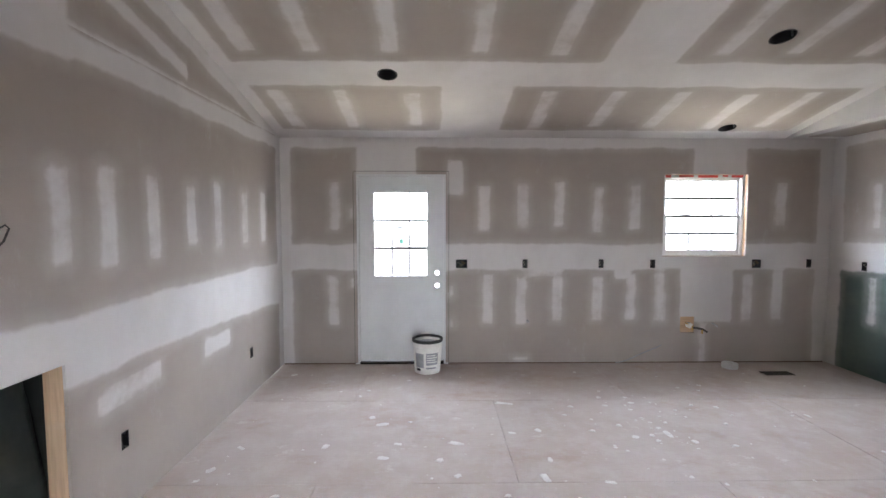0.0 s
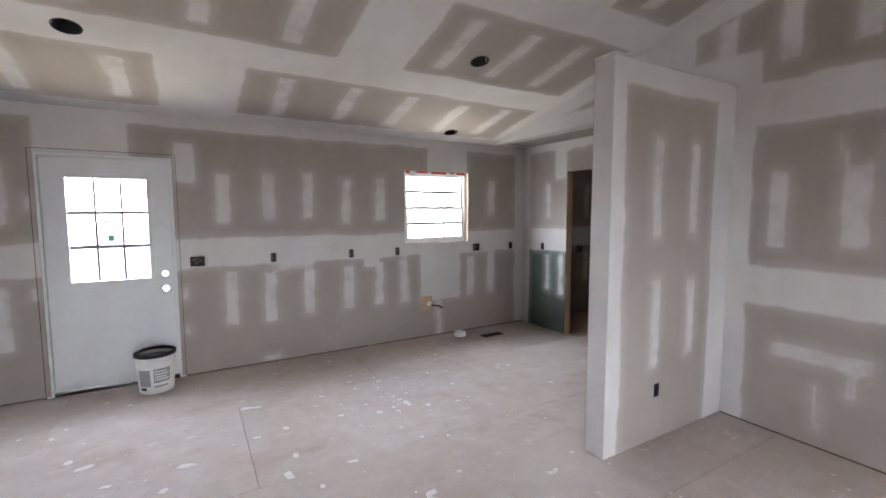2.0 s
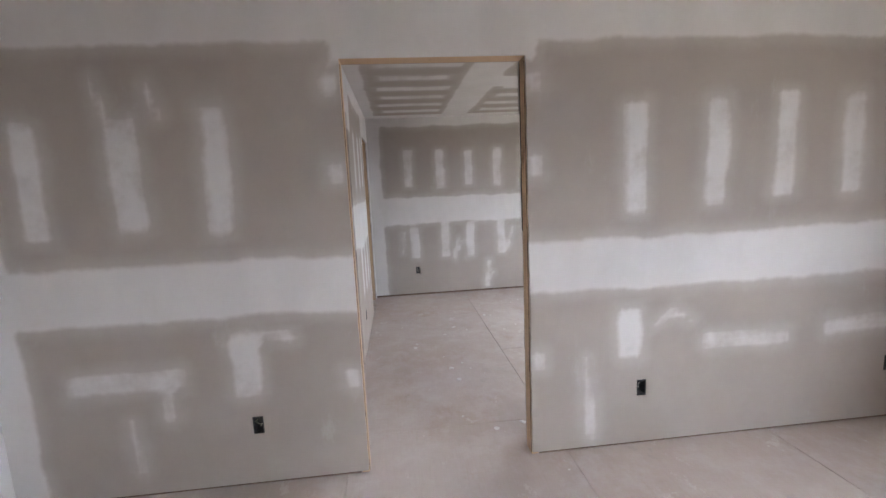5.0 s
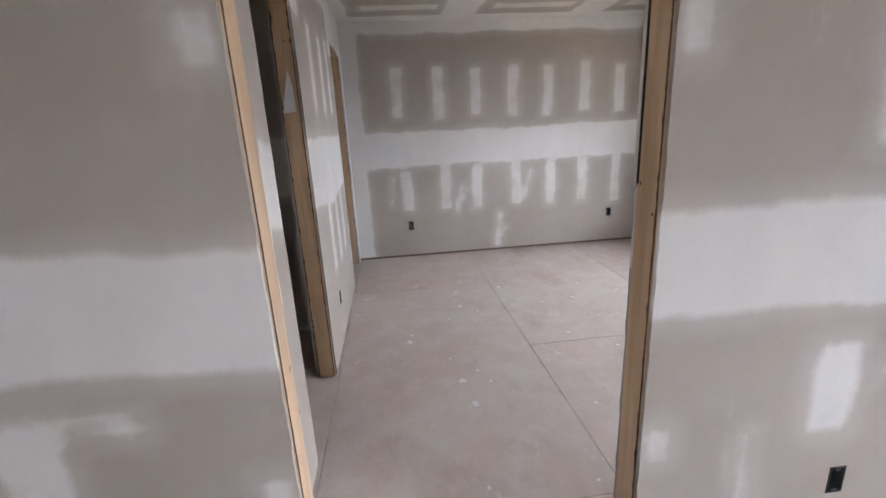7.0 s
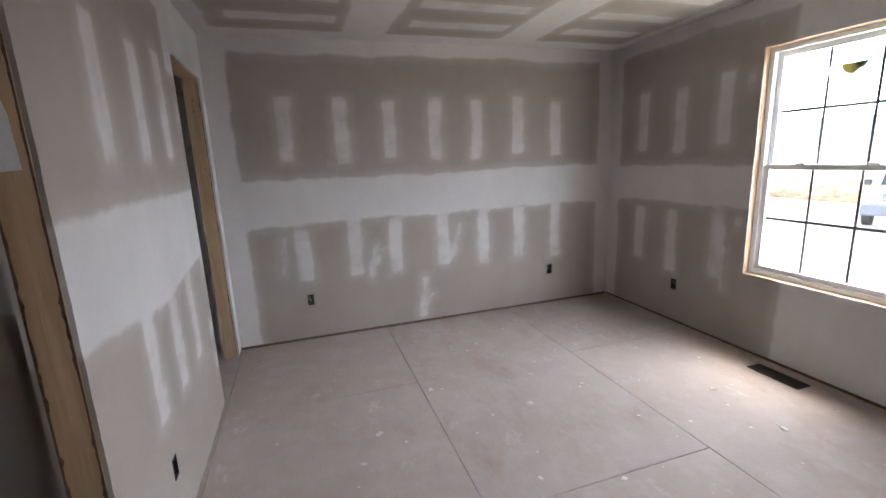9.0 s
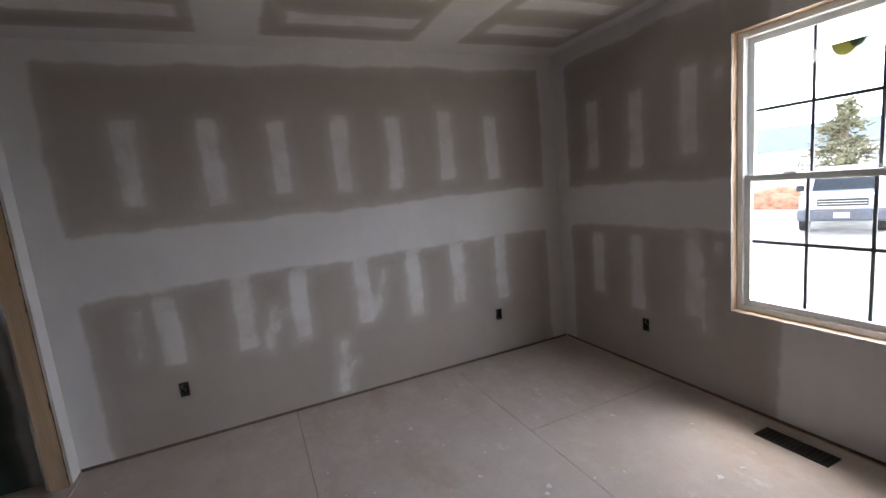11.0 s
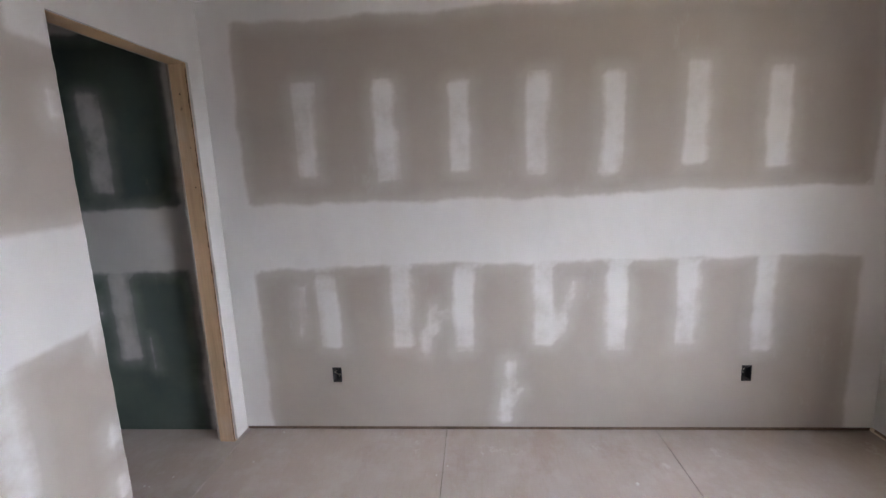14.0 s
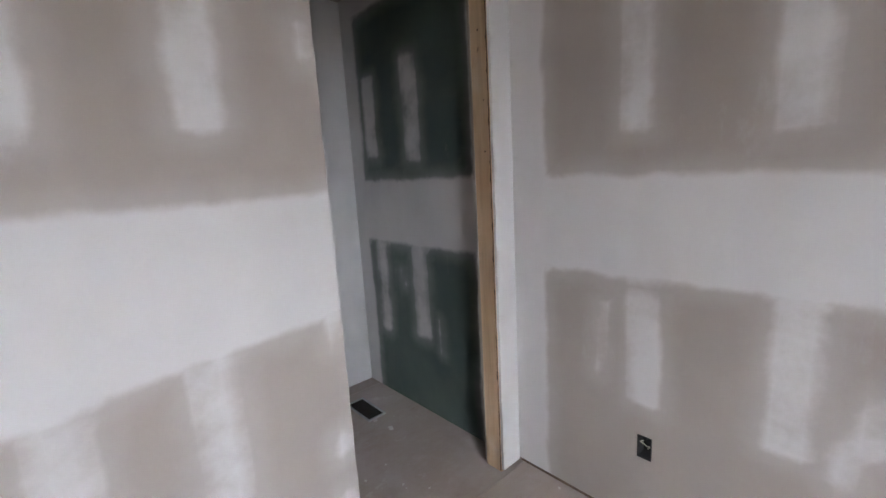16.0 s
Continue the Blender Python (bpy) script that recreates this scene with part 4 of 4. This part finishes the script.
register(5.72, -3.49, 0.33, 0.115, "dark brown floor register under the bedroom window", M_BROWN)
duct = tagged(empty("floor_duct", pose(7.36, 0.96, 0)), "open galvanised floor duct in the bathroom", "vent")
for q in ((-0.06, 0.06, -0.13, -0.122, 0, 0.012), (-0.06, 0.06, 0.122, 0.13, 0, 0.012), (-0.06, -0.052, -0.122, 0.122, 0, 0.012), (0.052, 0.06, -0.122, 0.122, 0, 0.012)):
    part("rim", boxes(q, bev=0.002), M_STEEL, duct)
# dark plate for the shade down the open duct
part("well_shade", boxes((-0.052, 0.052, -0.122, 0.122, 0, 0.003)), M_SHADOWGAP, duct)


# ---- bucket and tape roll ----
def bucket():
    root = tagged(empty("bucket", pose(-0.135, 4.415, 0.0, 0, 0, 20)), "white joint-compound pail with black rim and printed label by the door", "bucket")
    prof = [(0.0, 0.004), (0.125, 0.004), (0.130, 0.0), (0.134, 0.008), (0.150, 0.26), (0.150, 0.27), (0.158, 0.272), (0.158, 0.282), (0.151, 0.284), (0.153, 0.33), (0.147, 0.33), (0.128, 0.03), (0.0, 0.03)]
    part("pail", lathe(prof, 48), M_PAIL, root, smooth=False)
    part("rim", lathe([(0.150, 0.325), (0.162, 0.325), (0.164, 0.335), (0.162, 0.352), (0.150, 0.356), (0.140, 0.350), (0.142, 0.33), (0.150, 0.325)], 48), M_BLACK, root, "black lid ring")
    part("contents", lathe([(0.0, 0.30), (0.06, 0.302), (0.143, 0.298), (0.143, 0.29), (0.0, 0.29)], 32), M_LABEL, root, "dark grey contents")
    def wrap(nm, a0, a1, z0, z1, mat, lift):
        bm = bmesh.new()
        n = max(2, int((a1 - a0) / 6))
        cols = []
        for k in range(n + 1):
            an = radians(a0 + (a1 - a0) * k / n)
            cols.append([bm.verts.new(((0.134 + (z - 0.008) * 0.0635 + o) * math.cos(an), (0.134 + (z - 0.008) * 0.0635 + o) * math.sin(an), z)) for z, o in ((z0, lift), (z1, lift), (z1, 0.0003), (z0, 0.0003))])
        for p, q in zip(cols, cols[1:]):
            for i in range(4):
                bm.faces.new((p[i], q[i], q[(i + 1) % 4], p[(i + 1) % 4]))
        bm.faces.new(cols[0])
        bm.faces.new(cols[-1])
        part(nm, bm, mat, root)
    wrap("label_panel", -165, -125, 0.07, 0.22, M_LABEL, 0.001)
    wrap("label_panel", -115, -62, 0.10, 0.225, M_LABEL, 0.001)
    for k in range(4):
        wrap("print_bar", -112, -66 - 9 * (k % 2), 0.125 + 0.024 * k, 0.134 + 0.024 * k, M_PAIL, 0.0018)
    wrap("print_block", -162, -140, 0.035, 0.06, M_BLACK, 0.001)
    wrap("print_bar", -115, -70, 0.06, 0.075, M_LABEL, 0.001)
    h = [(0.158 * math.cos(radians(a)), 0.05 + 0.158 * math.sin(radians(a)) * 0.25, 0.30 + 0.085 * math.sin(radians(a))) for a in range(0, 181, 12)]
    part("handle", tube(bmesh.new(), h, 0.0025, 6), M_STEEL, root, "wire handle")
    part("grip", tube(bmesh.new(), h[6:10], 0.008, 8), M_PAIL, root)


bucket()
bm = lathe([(0.035, 0.0), (0.075, 0.0), (0.078, 0.006), (0.078, 0.046), (0.075, 0.052), (0.035, 0.052), (0.033, 0.046), (0.033, 0.006), (0.035, 0.0)], 36)
roll = tagged(part("tape_roll", bm, M_PAPERW), "roll of white paper joint tape on the subfloor", "tape")
roll.location = (3.13, 4.46, 0.0)

# crumbs of compound and drywall scraps on the floor
r = random.Random(5)
bm = bmesh.new()
spots = [(r.uniform(-1.5, 3.5), r.uniform(0.6, 4.5)) for _ in range(150)] + [(r.uniform(4.0, 7.4), r.uniform(-3.4, -0.2)) for _ in range(70)] + [(r.gauss(1.6, 0.5), r.gauss(3.1, 0.4)) for _ in range(60)] + [(r.uniform(6.9, 7.5), r.uniform(0.15, 1.1)) for _ in range(12)]
for x, y in spots:
    s = r.choice((0.005, 0.007, 0.010, 0.015, 0.024)) * r.uniform(0.7, 1.3)
    k = r.randint(5, 8)
    ph = r.uniform(0, 6)
    ring = [(x + s * r.uniform(0.5, 1.2) * math.cos(ph + 6.283 * i / k), y + s * r.uniform(0.4, 1.0) * math.sin(ph + 6.283 * i / k)) for i in range(k)]
    lo = [bm.verts.new((px, py, 0.0002)) for px, py in ring]
    hi = [bm.verts.new((x + (px - x) * 0.8, y + (py - y) * 0.8, 0.0015 + s * 0.12)) for px, py in ring]
    bm.faces.new(hi)
    for i in range(k):
        bm.faces.new((lo[i], lo[(i + 1) % k], hi[(i + 1) % k], hi[i]))
for k in range(60):
    x, y = (r.gauss(1.0, 1.3), r.gauss(2.6, 0.9)) if k < 46 else (r.uniform(4.2, 7.2), r.uniform(-3.2, -0.6))
    x = max(-1.5, min(7.3, x))
    if y > 4.4 or (k < 46 and (x > 3.4 or (y < 1.8 and x > 2.3))):
        continue
    s, an, el = r.uniform(0.012, 0.036) * (1.0 if k < 46 else 0.6), r.uniform(0, 3.14), r.uniform(1.0, 2.4)
    m = 14
    ring = []
    for i in range(m):
        q = s * (0.55 + 0.6 * abs(noise.noise(Vector((i * 1.7, k, 2.0)))) + 0.25 * r.random())
        px, py = q * el * math.cos(6.283 * i / m), q * math.sin(6.283 * i / m)
        ring.append((x + px * math.cos(an) - py * math.sin(an), y + px * math.sin(an) + py * math.cos(an)))
    lo = [bm.verts.new((px, py, 0.0002)) for px, py in ring]
    hi = [bm.verts.new((x + (px - x) * 0.85, y + (py - y) * 0.85, 0.0022)) for px, py in ring]
    bm.faces.new(hi)
    for i in range(m):
        bm.faces.new((lo[i], lo[(i + 1) % m], hi[(i + 1) % m], hi[i]))
tagged(part("compound_crumbs", bm, M_MUD), "dried white compound crumbs scattered over the subfloor", "debris", kind="stuff")

# fireplace niche behind its opening
M_NICHE = plain("dark_steel", (0.025, 0.028, 0.027), 0.55, 0.3)
tagged(part("fireplace_box", boxes((XW - 0.46, XW - 0.44, 0.75, 2.0, 0, 1.1), (XW - 0.44, XW - 0.11, 0.75, 0.77, 0, 1.1), (XW - 0.44, XW - 0.11, 1.98, 2.0, 0, 1.1), (XW - 0.44, XW - 0.11, 0.77, 1.98, 1.08, 1.1)), M_NICHE), "dark unlined fireplace recess", "fireplace", kind="structure")
M_SHEET = plain("dark_green_plastic", (0.055, 0.065, 0.058), 0.38, 0, 0.25, 6)
ny, nz = 36, 24
verts = []
for j in range(nz + 1):
    for i in range(ny + 1):
        y, z = 0.78 + 1.19 * i / ny, 0.006 + 1.06 * j / nz
        slant = y + 0.45 * (z - 0.5)
        fold = 0.035 * abs(math.sin(slant * 9.0)) ** 0.5 + 0.02 * noise.noise(Vector((slant * 6, z * 1.5, 0)))
        verts.append((XW - 0.36 + 0.10 * (1 - z) + fold, y, z))
faces = [(j * (ny + 1) + i, j * (ny + 1) + i + 1, (j + 1) * (ny + 1) + i + 1, (j + 1) * (ny + 1) + i) for j in range(nz) for i in range(ny)]
sheet_ob = mesh_object("plastic_sheet", verts, faces, M_SHEET, smooth=True)
thick = sheet_ob.modifiers.new("thickness", 'SOLIDIFY')
thick.thickness = 0.002
tagged(sheet_ob, "dark green plastic sheet draped in the fireplace recess", "plastic sheet")

# ---- outdoors ----
M_GROUND = plain("pale_gravel", (0.36, 0.34, 0.315), 0.9, 0, 0.2, 2)
ground = mesh_object("ground", [(-300, -300, -0.95), (300, -300, -0.95), (300, 300, -0.95), (-300, 300, -0.95)], [(0, 1, 2, 3)], M_GROUND)
tagged(ground, "pale gravel and bare ground around the house", kind="structure")
M_ROOF = plain("grey_roofing", (0.07, 0.10, 0.125), 0.7)
M_SIDING = plain("pale_siding", (0.62, 0.62, 0.60), 0.7)
M_CLAY = plain("red_clay", (0.26, 0.13, 0.08), 0.95, 0, 0.3, 4)
M_CAR = plain("silver_car_paint", (0.40, 0.43, 0.47), 0.3, 0.3, 0.04)
M_BUMPER = plain("bumper_plastic", (0.06, 0.065, 0.08), 0.5)
M_TYRE = plain("rubber", (0.02, 0.02, 0.02), 0.8)
M_TINT = plain("tinted_glass", (0.03, 0.035, 0.04), 0.1)
M_BARK = plain("bark", (0.10, 0.07, 0.05), 0.9, 0, 0.3, 20)
M_LEAF = plain("pine_needles", (0.14, 0.135, 0.075), 0.8, 0, 0.35, 3)


def neighbour_house():
    root = tagged(empty("house", pose(21.5, -38, -0.95, 0, 0, 25)), "pale sided house with a grey roof across the yard", "house")
    part("wall", boxes((-8, 8, -4, 4, 0, 2.4)), M_SIDING, root)
    bm = bmesh.new()
    v = [bm.verts.new(p) for p in ((-8.5, -4.5, 2.4), (8.5, -4.5, 2.4), (8.5, 4.5, 2.4), (-8.5, 4.5, 2.4), (-8.5, 0, 4.1), (8.5, 0, 4.1))]
    for f in ((0, 1, 5, 4), (2, 3, 4, 5), (0, 4, 3), (1, 2, 5), (3, 2, 1, 0)):
        bm.faces.new([v[i] for i in f])
    part("roof", bm, M_ROOF, root)
    for x in (-5, -2, 2, 5):
        part("window", boxes((x - 0.5, x + 0.5, 3.98, 4.03, 0.9, 2.0)), M_LABEL, root)


def pickup():
    root = tagged(empty("pickup_truck", pose(12.0, -18.2, -0.95, 0, 0, 113)), "silver pickup truck with a dark bumper parked facing the house", "truck")
    bm = boxes((-2.6, 1.0, -0.92, 0.92, 0.5, 1.08), bev=0.08)
    box(bm, 0.95, 2.55, -0.92, 0.92, 0.5, 1.12, bev=0.12)
    part("body", bm, M_CAR, root)
    bm = boxes((-0.9, 1.25, -0.82, 0.82, 1.0, 1.78), bev=0.05)
    for v in bm.verts:
        if v.co.z > 1.4:
            v.co.x = 0.15 + (v.co.x - 0.15) * 0.66
            v.co.y *= 0.86
    part("cabin", bm, M_CAR, root)
    bm = boxes((1.17, 1.22, -0.70, 0.70, 1.14, 1.66), bev=0.01)
    for v in bm.verts:
        v.co.x -= (v.co.z - 1.14) * 0.62 - 0.02
        v.co.y *= 1 - (v.co.z - 1.14) * 0.2
    part("windscreen", bm, M_TINT, root)
    for y in (-1, 1):
        part("side_window", boxes((-0.45, 0.7, y * 0.755 - 0.012, y * 0.755 + 0.012, 1.2, 1.6), bev=0.01), M_TINT, root)
        part("headlight", boxes((2.45, 2.575, y * 0.72 - 0.17, y * 0.72 + 0.17, 0.83, 1.0), bev=0.03), M_PAPERW, root, "clear headlight")
        part("mirror", boxes((0.9, 1.0, y * 1.0 - 0.1, y * 1.0 + 0.1, 1.12, 1.3), bev=0.03), M_TYRE, root)
    grille = part("grille", boxes((2.5, 2.565, -0.52, 0.52, 0.8, 1.0), bev=0.02), M_TYRE, root, "dark grille")
    for z in (0.86, 0.93):
        part("grille_bar", boxes((2.56, 2.58, -0.5, 0.5, z - 0.012, z + 0.012)), M_STEEL, grille)
    part("bumper", boxes((2.45, 2.74, -0.95, 0.95, 0.40, 0.72), bev=0.06), M_BUMPER, root, "dark blue-grey bumper")
    part("number_plate", boxes((2.735, 2.75, -0.16, 0.16, 0.5, 0.64)), M_PAPERW, root)
    for x in (-1.6, 1.65):
        for y in (-0.83, 0.83):
            bm = lathe([(0.2, -0.12), (0.36, -0.12), (0.39, -0.08), (0.39, 0.08), (0.36, 0.12), (0.2, 0.12), (0.2, -0.12)], 24)
            bmesh.ops.transform(bm, matrix=pose(x, y, 0.39, 90), verts=bm.verts)
            w = part("tyre", bm, M_TYRE, root)
            bm = lathe([(0.0, -0.06), (0.2, -0.08), (0.2, 0.08), (0.0, 0.06)], 16)
            bmesh.ops.transform(bm, matrix=pose(x, y, 0.39, 90), verts=bm.verts)
            part("rim", bm, M_STEEL, w)


def pine(x, y, h, seed):
    q = random.Random(seed)
    root = tagged(empty("pine_tree", pose(x, y, -0.95)), "straggly green pine tree behind the yard", "tree", "trees beyond the yard")
    part("trunk", tube(bmesh.new(), [(0.15 * math.sin(k), 0.1 * math.cos(k * 1.3), h * k / 8) for k in range(9)], 0.16), M_BARK, root)
    bm = bmesh.new()
    limbs = bmesh.new()
    for k in range(46):
        z = h * (0.30 + 0.7 * k / 46)
        reach = (h - z) * 0.34 + 0.5
        an = q.uniform(0, 6.283)
        L = reach * q.uniform(0.6, 1.15)
        tip = Vector((L * math.cos(an), L * math.sin(an), z + q.uniform(-0.25, 0.35)))
        tube(limbs, [(0, 0, z - 0.1), tip * 0.5 + Vector((0, 0, z * 0.5)), tip], 0.025, 4)
        for j in range(34):
            c = Vector((0, 0, z)).lerp(tip, q.uniform(0.3, 1.05)) + Vector((q.gauss(0, 0.22), q.gauss(0, 0.22), q.gauss(0, 0.16)))
            d1 = Vector((q.gauss(0, 1), q.gauss(0, 1), q.gauss(0, 0.5))).normalized() * q.uniform(0.12, 0.26)
            d2 = Vector((q.gauss(0, 1), q.gauss(0, 1), q.gauss(0, 1))).normalized() * 0.06
            bm.faces.new([bm.verts.new(c - d1), bm.verts.new(c + d2), bm.verts.new(c + d1), bm.verts.new(c - d2)])
    part("limbs", limbs, M_BARK, root)
    part("crown", bm, M_LEAF, root)


neighbour_house()
pickup()
pine(16.0, -27, 4.3, 3)
pine(10.5, -30, 5.2, 4)
pine(-9.0, 46, 4.0, 5)
pine(14.0, 44, 4.5, 6)
bm = bmesh.new()
bmesh.ops.create_icosphere(bm, subdivisions=4, radius=1)
for v in bm.verts:
    n = noise.noise(v.co * 2.2) * 0.35 + noise.noise(v.co * 6) * 0.12
    v.co = Vector((v.co.x * 2.6, v.co.y * 1.2, max(0, v.co.z) * 0.75)) * (1 + n)
mound = tagged(part("soil_mound", bm, M_CLAY), "heap of red clay on the pale ground", "soil heap")
mound.location = (16.6, -22.5, -0.97)

# torn paper left on the closet stud, and an added glowing ring as bright overcast distance all round
bm = bmesh.new()
tv = [bm.verts.new((5.2065, YB + 0.035 + a, 1.52 + c)) for a, c in ((0.0, 0.0), (0.065, -0.005), (0.05, 0.07), (0.018, 0.20), (0.004, 0.13))]
tf = bm.faces.new(tv)
ex = bmesh.ops.extrude_face_region(bm, geom=[tf])
bmesh.ops.translate(bm, vec=(-0.002, 0, 0), verts=[v for v in ex["geom"] if isinstance(v, bmesh.types.BMVert)])
tagged(part("torn_paper", bm, M_PAPERW), "torn white scrap of drywall paper on the closet stud", "paper scrap")

# emissive ring stands in for horizon sky and lights the rooms through the windows
m_far, tt, bb = material("overcast_glow")
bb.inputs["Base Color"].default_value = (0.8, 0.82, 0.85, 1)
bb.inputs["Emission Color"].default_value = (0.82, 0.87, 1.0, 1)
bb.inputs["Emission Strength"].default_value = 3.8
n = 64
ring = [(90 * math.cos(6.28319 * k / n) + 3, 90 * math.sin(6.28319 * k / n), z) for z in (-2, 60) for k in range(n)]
tagged(mesh_object("backdrop", ring, [(k, n + k, n + (k + 1) % n, (k + 1) % n) for k in range(n)], m_far), "glowing backdrop ring standing in for the white overcast distance", kind="structure")

# ---- subfloor sheets ----
def subfloor():
    base = tagged(mesh_object("floor", [(XW - 0.45, YS, -0.03), (XF + 0.1, YS, -0.03), (XF + 0.1, YN + 0.1, -0.03), (XW - 0.45, YN + 0.1, -0.03),
                                        (XW - 0.45, YS, -0.2), (XF + 0.1, YS, -0.2), (XF + 0.1, YN + 0.1, -0.2), (XW - 0.45, YN + 0.1, -0.2)],
                              [(0, 1, 2, 3), (7, 6, 5, 4), (0, 4, 5, 1), (1, 5, 6, 2), (2, 6, 7, 3), (3, 7, 4, 0)], M_SHADOWGAP),
                  "dusty plywood subfloor with compound drips and sheet seams", kind="structure")
    cache = {}
    rows = [-1.25 + 1.22 * k for k in range(-2, 6)]
    for i, y0 in enumerate(rows):
        a, b = max(y0, YS), min(y0 + 1.22, YN + 0.06)
        if b - a < 0.05:
            continue
        shift = 0.46 if i % 2 == 1 else 0.46 + 1.22
        x = shift - 2.44 * 4
        while x < XF:
            u0, u1 = max(x, XW - 0.4), min(x + 2.44, XF + 0.05)
            if u1 - u0 > 0.03:
                key = (round(u1 - u0, 3), round(b - a, 3))
                if key not in cache:
                    bm = boxes((0.0018, key[0] - 0.0018, 0.0018, key[1] - 0.0018, -0.018, 0.0), bev=0.0012)
                    me = bpy.data.meshes.new("panel")
                    bm.to_mesh(me)
                    bm.free()
                    me.materials.append(M_FLOOR)
                    cache[key] = me
                ob = new("panel", cache[key])
                ob.parent = base
                ob.location = (u0, a, 0.0)
            x += 2.44


subfloor()
